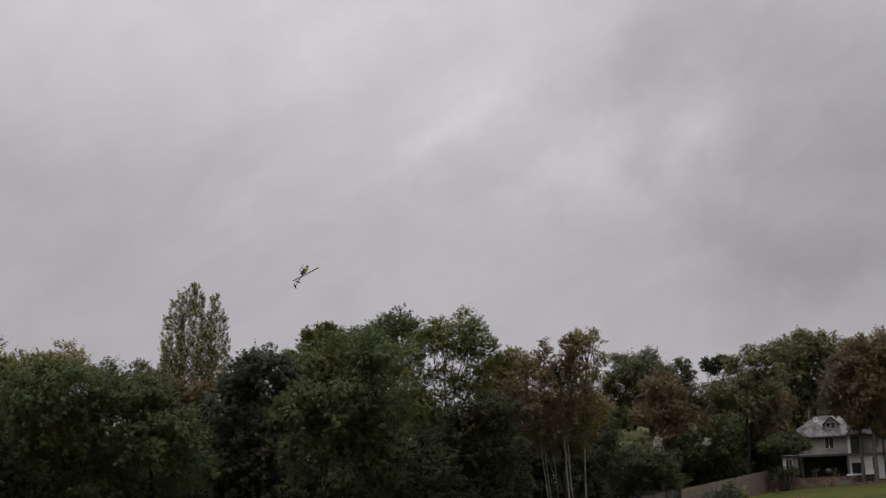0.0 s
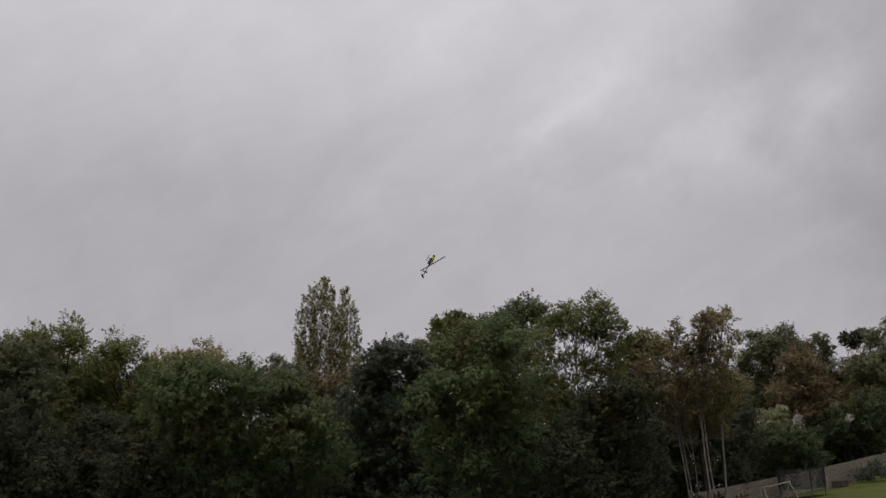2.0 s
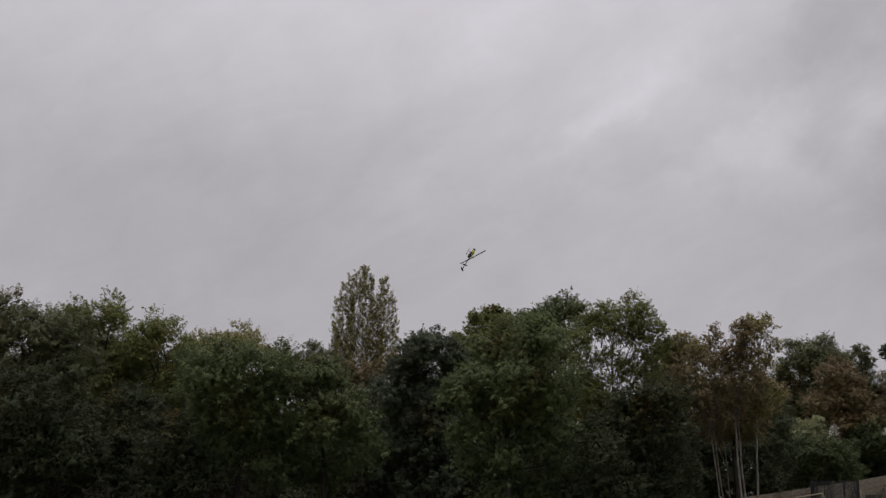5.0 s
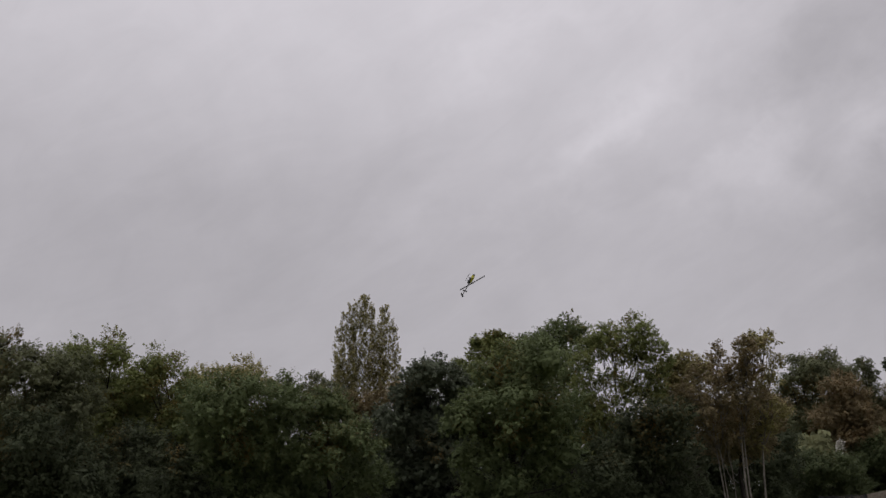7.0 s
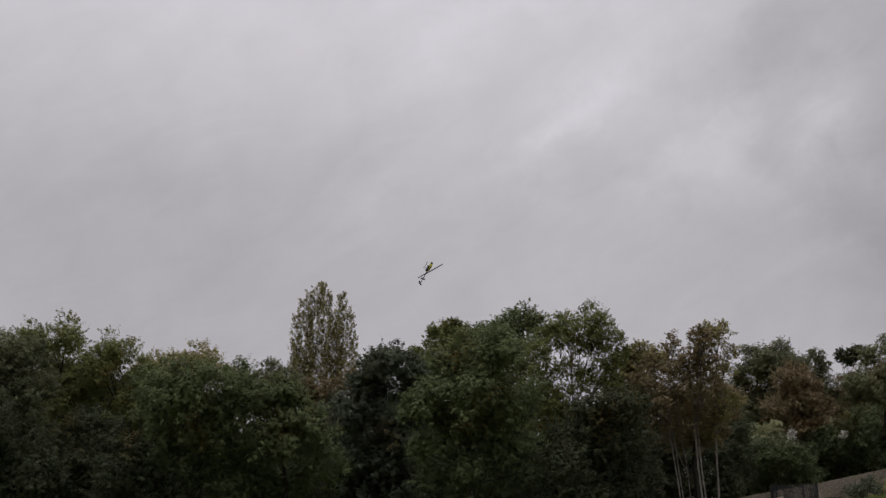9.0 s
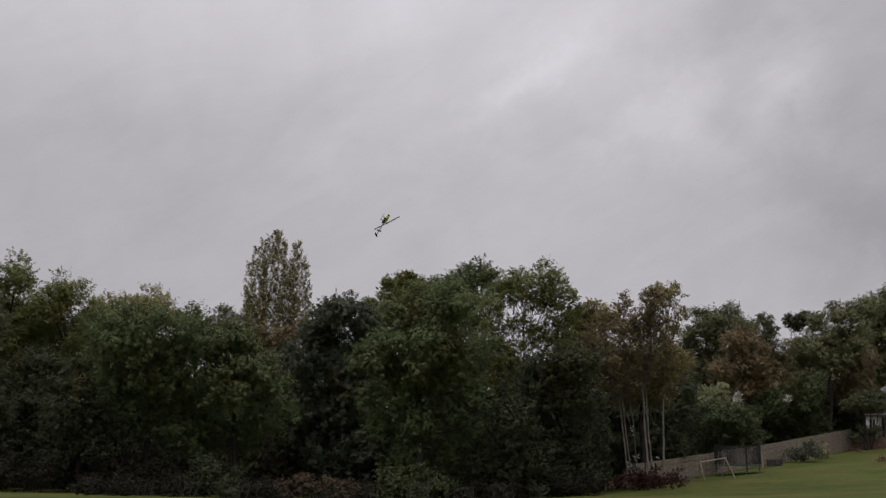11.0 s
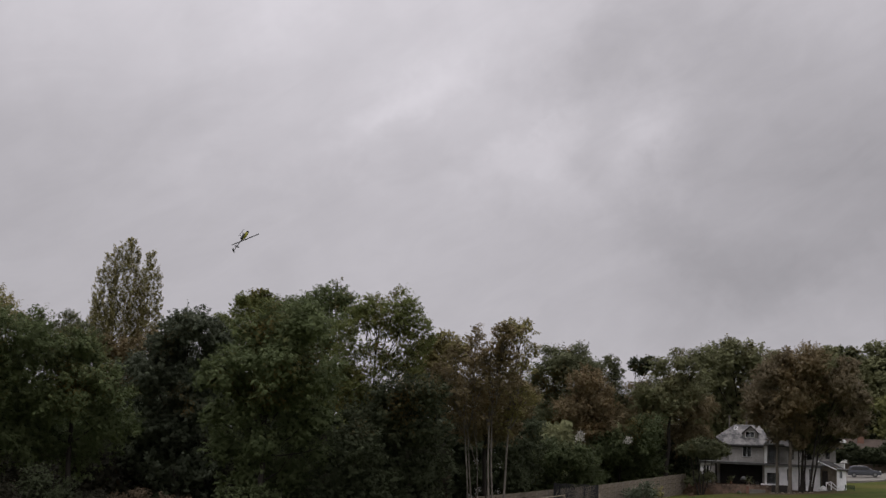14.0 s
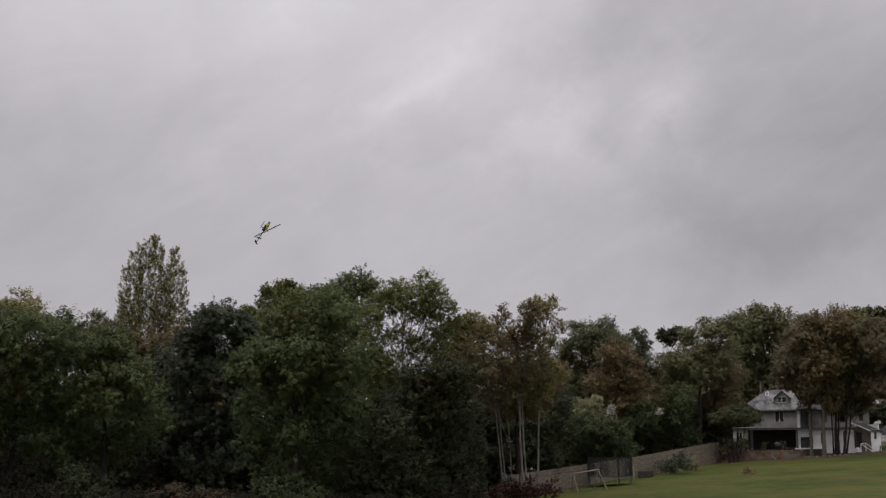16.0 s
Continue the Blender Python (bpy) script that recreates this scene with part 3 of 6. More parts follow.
tree("willow_tree", 4.9, 103.9, [(0.6, 14.8, 0.9), (2.1, 14.3, 0.8), (-0.8, 14.4, 0.9), (0.6, 13.6, 1.2), (-0.6, 13.2, 1.4), (1.9, 13.8, 0.9), (0.3, 11.3, 2), (-1.6, 11, 1.7)], LEAF_OLIVE, label="olive willow with thin upright twigs", density=0.75, fill=0.3, group='trees of the wood edge')
tree("holly_tree", 1.8, 91, [(-0.8, 8.1, 2.2), (-2.9, 7.7, 1.3), (1.2, 7.3, 1.9), (-0.7, 4.4, 2.1), (2.2, 4.4, 1.9), (1.9, 9.8, 1.4), (-0.2, 9.8, 1.5)], LEAF_DARK_SHADE, label="dark holly under the airy ash, shade painted into its leaves", bark=BARK_DARK, density=0.9, fill=0.6, group='trees of the wood edge')
tree("hazel_bush", -1.5, 87, [(0.2, 5.6, 1.7), (-0.7, 3.2, 1.9), (1.3, 3.2, 1.9), (0.5, 1.3, 1.6), (-1.5, 1.3, 1.5)], LEAF_DARK_SHADE, label="dull green hazel bush at the field edge", category='bush', stems=4, girth=0.1, group='trees of the wood edge')
tree("holly_tree", 2.8, 90, [(-0.1, 2.3, 1.8), (1.3, 1.9, 1.4), (-1.6, 1.5, 1.7), (0.3, 3.9, 1.5)], LEAF_DARK_SHADE, label="low dark holly at the field edge", bark=BARK_DARK, density=0.9, fill=0.6, group='trees of the wood edge')
tree("birch_tree", 8, 97.7, [(-0.1, 14.5, 0.8), (1, 13.6, 1.1), (-1, 12.7, 1.4), (-2, 10.7, 1.5), (0, 10.9, 1.5), (-1.1, 9.1, 1.3), (-3.1, 11.6, 1.0)], LEAF_BROWN, label="slender pale-barked birch with rust-brown leaves", bark=BIRCH, density=1.0, fill=0.08, puff=0.28, airy=True, twigs=0.5, stems_at=((-0.12, -1.2, 12, 0.07), (0.16, -0.9, 11.5, 0.065), (0.58, 0.0, 9, 0.045)), group='birches by the fence')
tree("birch_tree", 9.3, 96.6, [(0.5, 14.6, 0.9), (-0.2, 12.1, 1.4), (0.6, 10.7, 1.5), (-0.5, 8.9, 1.4), (0.5, 13.2, 1)], LEAF_BROWN, label="slender pale-barked birch with rust-brown leaves", bark=BIRCH, density=1.0, fill=0.08, puff=0.28, airy=True, twigs=0.5, stems_at=((-0.01, -0.35, 13, 0.095), (0.34, -0.1, 11, 0.085)), group='birches by the fence')
tree("birch_tree", 10.7, 98.4, [(-0.6, 15.0, 0.9), (0.6, 15.0, 1), (1.3, 13.5, 0.7), (0.6, 12.3, 1), (0.7, 10.5, 1.4), (-0, 8.5, 1.3), (1.6, 9.8, 0.8)], LEAF_OLIVE, label="slender pale-barked birch with thin olive top", bark=BIRCH, density=0.8, fill=0.0, puff=0.28, airy=True, twigs=0.5, stems_at=((-0.15, 0.3, 14, 0.095),), group='birches by the fence')
tree("elder_bush", 10.8, 116.5, [(-1.9, 8.2, 2), (0.8, 8.1, 2), (-4, 8.7, 2), (-0.9, 6, 2), (1.8, 6.5, 1.8), (3.4, 7.6, 2), (-3.2, 7.1, 2), (3.8, 4.9, 1.6), (0.6, 4.4, 1.6), (-2, 3.9, 1.6), (2.4, 2.9, 1.3)], LEAF_DARK_SHADE, label="dark elder thicket behind pale birch trunks", bark=BARK_DARK, category='bush', group='trees of the wood edge')
tree("hawthorn_tree", 9.3, 103.6, [(-2, 10.5, 1.6), (0.1, 10.2, 1.8), (2.5, 10, 1.5), (-0.9, 7.9, 1.7), (1.5, 7.9, 1.6)], LEAF_BROWN, label="bushy brown hawthorn among the birches", density=1.0, fill=0.9, group='trees of the wood edge')
tree("beech_tree", 21.9, 153.5, [(3.1, 16.9, 2), (-0.1, 16, 2.2), (4.9, 15.7, 1.7), (-1.9, 14.6, 1.3), (-2.4, 11.8, 2.2), (-3.2, 9, 2.4), (1.4, 15.2, 2), (1.1, 11.7, 3.5), (4.6, 11.3, 2.6), (-1.4, 10.4, 2.9), (-1.1, 7.6, 3.2)], LEAF_MID, label="domed green beech behind the wood edge", group='trees of the wood edge')
tree("hawthorn_tree", 25, 144.9, [(-0.2, 13.5, 1.9), (1.3, 11.5, 2.2), (-1.3, 10.5, 2.3), (0.5, 7.9, 2.6), (2.1, 8.5, 2)], LEAF_RUST, label="brown-green hawthorn turning for autumn", group='trees of the wood edge')
tree("pine_tree", 29.1, 152.2, [(0.1, 16.5, 0.9), (1.1, 15.2, 0.9), (0.4, 13.7, 1.4), (1.3, 12.2, 1.6)], LEAF_MID, label="small thin tree against the sky", density=0.6, fill=0.1, group='trees of the wood edge')
tree("pine_tree", 31.9, 151.7, [(0.1, 16.1, 0.9), (1.4, 16.4, 0.9), (2, 15.8, 0.6), (0.8, 15.3, 0.9), (-0.4, 15.7, 0.6)], LEAF_DARK_SHADE, label="flat-topped dark pine on a bare stem", density=1.1, fill=0.3, split=0.8, twigs=0.2, girth=0.12, airy=True, group='trees of the wood edge')
tree("lime_tree", 35.6, 147.8, [(-1.2, 15.3, 1.4), (0.8, 16.2, 1.4), (2.8, 16.3, 1.3), (4.2, 16.8, 1.4), (-0.8, 11.9, 2.7), (2.6, 12.8, 2.5), (-2.7, 11.9, 1.7)], LEAF_HILL, label="olive-green lime tree behind the garden", density=0.95, fill=0.3, group='trees of the wood edge')
tree("willow_tree", 34.6, 154.2, [(-0.7, 11.9, 2.9), (2.8, 12, 3.1), (5.8, 11.5, 2.3), (0.7, 8.4, 3.1), (4.9, 7.6, 2.6), (-2.6, 8.4, 2.6), (-4.4, 10.5, 2.1), (-7.4, 11.1, 2.2)], LEAF_BROWN, label="drooping brown-olive willow behind the garden fence", droop=1.0, group='trees of the wood edge')
tree("laurel_bush", 34.8, 159.3, [(-4.2, 4, 3.2), (0.2, 3.8, 2.9), (4.4, 4.7, 2.9), (6.6, 4, 2.3), (-7.2, 3.1, 3)], LEAF_DARK_SHADE, label="dark laurel thicket behind the fence", bark=BARK_DARK, category='bush', group='trees of the wood edge')
tree("hazel_bush", 19.5, 126.5, [(-1.3, 4.8, 2.1), (1, 5.0, 1.7), (2.1, 3.9, 1.7), (-2.5, 2.7, 1.7), (-0.2, 2.4, 1.9), (3.1, 2.7, 1.5)], LEAF_BUSH, label="green hazel bush behind the fence", category='bush', stems=4, girth=0.1, group='trees of the wood edge')
tree("elder_bush", 28.9, 143.1, [(-0.6, 5.6, 2.4), (0.5, 3, 2.3), (-2, 2.4, 1.9), (3.1, 4.3, 2.4), (-2.5, 5.6, 2), (2.7, 7.5, 2.4)], LEAF_BUSH, label="dull green elder thicket behind the fence", category='bush', group='trees of the wood edge')
tree("beech_tree", 50.9, 170.6, [(-2.2, 17.8, 2.6), (1.3, 17.4, 2.8), (-4.6, 15.1, 2.5), (4.4, 16.7, 2.1), (-0.5, 13.2, 3.8), (4.4, 12.5, 3.8), (-3.8, 9.9, 3.1), (1.1, 8.4, 3.3)], LEAF_HILL, label="large domed olive-green beech behind the house", leaf=0.3, group='trees of the wood edge')
tree("beech_tree", 51.5, 174.6, [(-2.8, 7.5, 3.4), (-6.5, 5.7, 3), (2.6, 5.2, 3.4), (6.8, 7, 3.4)], LEAF_UMBER, label="dull brown beech behind the house roof", leaf=0.3, group='trees of the wood edge')
tree("maple_tree", 46.2, 138.5, [(-0.3, 14.2, 2.0), (-1.8, 11.4, 2.2), (-0.6, 7.9, 1.3), (0.7, 10.2, 2), (0.6, 15.4, 1.4), (-2.2, 8.8, 1.3), (-3.1, 10.2, 1.2), (-0.2, 6.6, 0.8), (-1.9, 13.2, 1.5)], LEAF_UMBER, label="brown-green maple on the lawn before the house", leaf=0.17, split=0.7, stems_at=((-0.12, -0.1, 10, 0.2),), bark=BARK_PALE, group='maples before the house')
tree("maple_tree", 47.1, 137.1, [(1, 14.9, 1.9), (0.6, 11.0, 2.5), (1.6, 8.0, 1.5), (-0, 7.9, 1.3), (-0.4, 13.4, 1.8), (2.3, 12.7, 1.6), (1.2, 6.0, 0.9), (0.3, 6.6, 0.8), (-0.8, 9.3, 1.5)], LEAF_RUST, label="rusty brown maple on the lawn before the house", leaf=0.17, split=0.7, stems_at=((-0.05, 0.2, 10, 0.26),), bark=BARK_PALE, group='maples before the house')
tree("maple_tree", 49.1, 138.5, [(2.2, 14.0, 2.0), (1.5, 10.4, 2.4), (1.6, 7.3, 1.4), (3.1, 8.9, 1.9), (0.4, 12.6, 1.8), (0.9, 15.3, 1.4), (0.3, 6.7, 0.8), (3.4, 6.9, 0.7), (0.2, 5.7, 0.9), (1.5, 5.4, 1.0), (2.7, 5.7, 0.9)], LEAF_HILL, label="dull green maple with several dark stems before the house", leaf=0.17, split=0.7, stems_at=((-0.45, -0.4, 9, 0.1), (-0.12, 0.1, 10, 0.19), (0.3, 0.9, 9, 0.15)), bark=BARK_DARK, group='maples before the house')
tree("maple_tree", 49.6, 137.3, [(3.7, 11.6, 2.1), (2.8, 7.9, 1.6), (4.7, 9.0, 1.6), (2.2, 12.5, 1.8), (3.0, 14.3, 1.3), (5.1, 7.3, 0.9), (2.0, 6.0, 0.8), (3.4, 6.2, 0.9), (4.9, 10.6, 1.3)], LEAF_UMBER, label="brown-green maple leaning over the annex", leaf=0.17, split=0.7, stems_at=((-0.25, 1.0, 8.5, 0.16), (0.1, 1.5, 8.5, 0.13)), bark=BARK_DARK, group='maples before the house')
tree("lime_tree", 75.2, 198.2, [(-0.4, 18, 2.2), (1, 14.5, 3.1), (-2.3, 14.4, 3), (2.4, 9.8, 3.9)], LEAF_HILL, label="olive lime tree behind the house", leaf=0.3, group='trees of the wood edge')
tree("pine_tree", 78.8, 200.1, [(-1.1, 18.8, 1.2), (0.7, 18.6, 1.4), (-0.4, 16.6, 1.8), (1.6, 16.2, 1.6)], LEAF_MID, label="thin-topped pine behind the house", density=0.6, fill=0.1, leaf=0.3, group='trees of the wood edge')
tree("oak_tree", 88.2, 197.2, [(-4.6, 17.2, 3.2), (-1, 16.7, 3.8), (-7.1, 14.5, 2.6), (-4.2, 11.2, 4.4), (0.6, 9.9, 5.5), (3.6, 15.6, 4.8), (9.4, 14.7, 5), (6.3, 8.1, 6)], LEAF_HILL, label="large rounded green oak behind the drive", leaf=0.3, group='trees of the wood edge')
tree("oak_tree", 80.4, 199.4, [(0.1, 8.5, 4), (2, 5.3, 3.6), (-1.9, 5.1, 3)], LEAF_DARK_SHADE, label="oak behind the drive, shade painted into its leaves", leaf=0.3, group='trees of the wood edge')
tree("sumac_tree", 81, 186.1, [(-2.2, 9.4, 2.3), (0, 10.7, 2.5), (-1.4, 6.8, 2.3), (2.9, 8.8, 2.8), (1.3, 6.1, 2.5)], LEAF_YELLOW, label="pale yellow-green sumac beside the drive", density=0.8, leaf=0.3, group='trees of the wood edge')
tree("apple_tree", 38.2, 141.7, [(-1.2, 5.6, 0.9), (0.2, 5.9, 1.0), (1.5, 5.7, 0.95), (2.4, 5.5, 0.7), (-2.1, 5.2, 0.7), (0.4, 5.2, 0.9), (-0.8, 5.0, 0.7), (1.6, 4.9, 0.6)], LEAF_MID, label="small dense green apple tree on thin stems by the terrace", leaf=0.16, density=1.3, fill=1.0, overhang=1.0, stems_at=((-0.2, -1.3, 4.7, 0.09), (0.05, -0.5, 4.9, 0.1), (0.3, 0.7, 4.9, 0.09), (0.5, 1.6, 4.7, 0.08)), category='tree')
tree("bramble_bush", -33.4, 81.4, [(-0.7, 1.9, 1.4), (1.3, 1.5, 1.3), (-1.8, 1.4, 1.2), (2.9, 0.7, 1.1), (-1.4, 0.1, 1.1), (0.6, -0.1, 1.1)], LEAF_BRAMBLE_SHADE, label="bramble bush at the field edge, darkened as if in shade", density=0.6, airy=True, category='bush', group='bushes of the field edge', stems=4, girth=0.08, twigs=0.25)
tree("bramble_bush", -27.1, 82.7, [(-0.8, 1.9, 1.5), (-2.3, 1.2, 1.2), (0.8, 0.9, 1.4), (2.3, 1.7, 1.4)], LEAF_BRAMBLE_SHADE, label="bramble bush at the field edge, darkened as if in shade", density=0.6, airy=True, category='bush', group='bushes of the field edge', stems=4, girth=0.08, twigs=0.25)
# added for small pale patches in the wood; the tree itself is made up
tree("pale_leaf_tree", 24.4, 138, [(-1.0, 7.3, 0.26), (-1.1, 6.4, 0.2), (4.4, 6.7, 0.2)], LEAF_PALE, label="thin pale-leaved tree added for pale patches in the wood", density=0.5, fill=0.0, airy=True, depth=0.2, girth=0.06, twigs=0.1, group='trees of the wood edge')
tree("elder_bush", 10.4, 109.6, [(-1.5, 6.2, 1.3), (0.25, 5.4, 0.9), (1.9, 6.2, 1.3), (-0.8, 3.9, 1.6), (1.2, 3.7, 1.6), (-2.2, 3.2, 1.4), (2.6, 3.4, 1.3), (0.2, 1.6, 1.5)], LEAF_DARK_SHADE, label="dark elder bush before a small outbuilding", bark=BARK_DARK, category='bush', fill=1.2, overhang=0.0, depth=0.2, group='trees of the wood edge')
tree("elder_bush", -20.2, 79.5, [(-0.4, 2, 1.1), (0.7, 1.3, 0.9), (-1.3, 1.1, 1.1), (1.3, 0.4, 0.8)], LEAF_DARK_SHADE, label="greyish green elder bush at the field edge", density=0.6, airy=True, category='bush', group='bushes of the field edge', stems=4, girth=0.08, twigs=0.25)
tree("bramble_bush", -19.7, 80.6, [(2.4, 0.6, 1), (-3.6, 0.3, 1.1), (1.3, 0, 0.9)], LEAF_BRAMBLE_SHADE, label="bramble bush at the field edge, darkened as if in shade", density=0.6, airy=True, category='bush', group='bushes of the field edge', stems=4, girth=0.08, twigs=0.25)
tree("laurel_bush", -8.8, 81.5, [(-0.2, 1.5, 0.9), (0.8, 0.9, 1), (-0.7, 0.6, 0.8)], LEAF_BUSH, label="dull green laurel bush below the sycamore", density=0.6, airy=True, category='bush', group='bushes of the field edge', stems=4, girth=0.08, twigs=0.25)
tree("laurel_bush", -6.4, 82.8, [(-0.2, 1.3, 1.1), (-0.8, 2.1, 0.8), (0.9, 0.8, 0.9)], LEAF_BUSH, label="dull green laurel bush below the sycamore", density=0.6, airy=True, category='bush', group='bushes of the field edge', stems=4, girth=0.08, twigs=0.25)
tree("bramble_bush", -7.6, 83.7, [(3.6, 0.5, 0.9), (5.1, 0.2, 0.9), (-3.7, -0.1, 1), (-5.3, -0.1, 0.9)], LEAF_BRAMBLE_SHADE, label="bramble bush at the field edge, darkened as if in shade", density=0.6, airy=True, category='bush', group='bushes of the field edge', stems=4, girth=0.08, twigs=0.25)
tree("cotoneaster_bush", 9, 95.6, [(-1.2, 1.1, 0.7), (0.3, 1.2, 0.8), (1.8, 1.1, 0.7), (-0.4, 0.7, 0.6), (1.1, 0.6, 0.5), (-2.1, 0.7, 0.5)], LEAF_RED, label="low dull red shrub below the birch trunks", leaf=0.16, density=1.0, airy=True, category='bush', group='bushes of the field edge', stems=4, girth=0.08, twigs=0.25)
tree("garden_bush", 27.2, 125.1, [(-1, 0.9, 0.7), (-0.4, 1.2, 0.8), (0.3, 1.5, 0.9), (1.1, 1.1, 0.7), (0.1, 0.7, 0.7)], LEAF_YEW, label="grey-green garden bush in front of the fence", density=0.6, airy=True, category='bush', group='bushes of the field edge', stems=4, girth=0.08, twigs=0.25)
tree("garden_bush", 29.6, 127.6, [(-0.2, 0.9, 0.5), (0.4, 0.9, 0.5), (0, 0.6, 0.4)], LEAF_OLIVE, label="small olive garden bush in front of the fence", density=0.6, airy=True, category='bush', group='bushes of the field edge', stems=4, girth=0.08, twigs=0.25)
tree("bramble_bush", -26.6, 75.4, [(-0.4, 0.5, 0.7), (0.6, 0.4, 0.7), (0.1, 0.9, 0.6), (0.9, -0.1, 0.5), (-0.7, -0, 0.5)], LEAF_BRAMBLE_SHADE, label="low tangled bramble bush at the field edge", density=0.6, airy=True, category='bush', group='bushes of the field edge', stems=4, girth=0.08, twigs=0.25)
tree("bramble_bush", -24.3, 76.2, [(-0.4, 0.3, 0.8), (0.5, 0.2, 0.8), (0.1, 0.8, 0.7), (0.9, -0.2, 0.6), (-0.8, -0.2, 0.6)], LEAF_BRAMBLE_SHADE, label="low tangled bramble bush at the field edge", density=0.6, airy=True, category='bush', group='bushes of the field edge', stems=4, girth=0.08, twigs=0.25)
tree("bramble_bush", -21.7, 77, [(-0.4, 0.3, 0.8), (0.6, 0.1, 0.8), (0.1, 0.8, 0.7), (1, -0.3, 0.6), (-0.7, -0.3, 0.6)], LEAF_BRAMBLE_SHADE, label="low tangled bramble bush at the field edge", density=0.6, airy=True, category='bush', group='bushes of the field edge', stems=4, girth=0.08, twigs=0.25)
tree("bramble_bush", -18.6, 77.8, [(-0.4, 0.2, 0.8), (0.6, 0.1, 0.8), (0.1, 0.7, 0.7), (0.9, -0.4, 0.6), (-0.7, -0.3, 0.6)], LEAF_DARK_SHADE, label="low tangled bramble bush at the field edge", density=0.6, airy=True, category='bush', group='bushes of the field edge', stems=4, girth=0.08, twigs=0.25)
tree("bramble_bush", -16.1, 78.4, [(-0.5, 0.4, 0.7), (0.5, 0.3, 0.7), (0, 0.8, 0.6), (0.9, -0.2, 0.5), (-0.8, -0.1, 0.5)], LEAF_BRAMBLE_SHADE, label="low tangled bramble bush at the field edge", density=0.6, airy=True, category='bush', group='bushes of the field edge', stems=4, girth=0.08, twigs=0.25)
tree("bramble_bush", -12.9, 78.9, [(-0.5, -0.1, 0.8), (0.5, -0.2, 0.8), (0, 0.5, 0.7), (0.8, -0.4, 0.6), (-0.8, -0.3, 0.6)], LEAF_BRAMBLE_SHADE, label="low tangled bramble bush at the field edge", density=0.6, airy=True, category='bush', group='bushes of the field edge', stems=4, girth=0.08, twigs=0.25)
tree("bramble_bush", -10.4, 79.3, [(-0.5, 0.1, 0.8), (0.5, -0.1, 0.8), (0, 0.6, 0.7), (0.8, -0.2, 0.6), (-0.8, -0.2, 0.6)], LEAF_BRAMBLE_SHADE, label="low tangled bramble bush at the field edge", density=0.6, airy=True, category='bush', group='bushes of the field edge', stems=4, girth=0.08, twigs=0.25)
tree("bramble_bush", -7.1, 79.7, [(-0.5, 0.1, 0.8), (0.4, -0.1, 0.8), (-0, 0.7, 0.7), (0.8, -0.2, 0.6), (-0.9, -0.2, 0.6)], LEAF_DARK_SHADE, label="low tangled bramble bush at the field edge", density=0.6, airy=True, category='bush', group='bushes of the field edge', stems=4, girth=0.08, twigs=0.25)
tree("bramble_bush", -4.2, 79.9, [(-0.5, 0.1, 0.8), (0.4, -0.1, 0.8), (-0, 0.6, 0.7), (0.8, -0.2, 0.6), (-0.9, -0.2, 0.6)], LEAF_BRAMBLE_SHADE, label="low tangled bramble bush at the field edge", density=0.6, airy=True, category='bush', group='bushes of the field edge', stems=4, girth=0.08, twigs=0.25)
tree("bramble_bush", -1.6, 80, [(-0.6, 0.3, 0.7), (0.4, 0.1, 0.7), (-0.1, 0.7, 0.6), (0.7, -0, 0.5), (-0.9, -0, 0.5)], LEAF_BRAMBLE_SHADE, label="low tangled bramble bush at the field edge", density=0.6, airy=True, category='bush', group='bushes of the field edge', stems=4, girth=0.08, twigs=0.25)
tree("bramble_bush", 0.6, 88, [(-0.6, 0.3, 0.7), (0.5, 0.2, 0.7), (-0, 0.8, 0.6), (0.8, 0, 0.5), (-1, 0, 0.5)], LEAF_DARK_SHADE, label="low tangled bramble bush at the field edge", density=0.6, airy=True, category='bush', group='bushes of the field edge', stems=4, girth=0.08, twigs=0.25)
tree("bramble_bush", 2.6, 88, [(-0.6, 0.7, 0.7), (0.4, 0.5, 0.7), (-0, 1.2, 0.6), (0.8, 0.4, 0.5), (-1, 0.4, 0.5)], LEAF_BRAMBLE_SHADE, label="low tangled bramble bush at the field edge", density=0.6, airy=True, category='bush', group='bushes of the field edge', stems=4, girth=0.08, twigs=0.25)
tree("bramble_bush", 4.4, 87.9, [(-0.6, 0.9, 0.6), (0.4, 0.8, 0.6), (-0, 1.4, 0.5), (0.8, 0.6, 0.4), (-1, 0.6, 0.4)], LEAF_BRAMBLE_SHADE, label="low tangled bramble bush at the field edge", density=0.6, airy=True, category='bush', group='bushes of the field edge', stems=4, girth=0.08, twigs=0.25)
tree("pampas_tuft", -15.9, 79.4, [(-0.3, 0.6, 0.5, 1.3), (0.3, 0.4, 0.5, 1.2), (-0, 0.9, 0.3, 1.5)], STRAW, label="straw-coloured dry grass tuft at the field edge", leaf=0.2, density=0.4, fill=0.02, category='grass tuft', group='dry grass tufts', stems=3, girth=0.04)
tree("pampas_tuft", -14.5, 79.7, [(-0.3, 0.9, 0.5, 1.3), (0.4, 0.7, 0.5, 1.2), (0, 1.2, 0.3, 1.5)], STRAW, label="straw-coloured dry grass tuft at the field edge", leaf=0.2, density=0.4, fill=0.02, category='grass tuft', group='dry grass tufts', stems=3, girth=0.04)
tree("pampas_tuft", -12.9, 80, [(-0.3, 0.8, 0.5, 1.3), (0.4, 0.7, 0.5, 1.2), (0, 1.2, 0.3, 1.5)], STRAW, label="straw-coloured dry grass tuft at the field edge", leaf=0.2, density=0.4, fill=0.02, category='grass tuft', group='dry grass tufts', stems=3, girth=0.04)
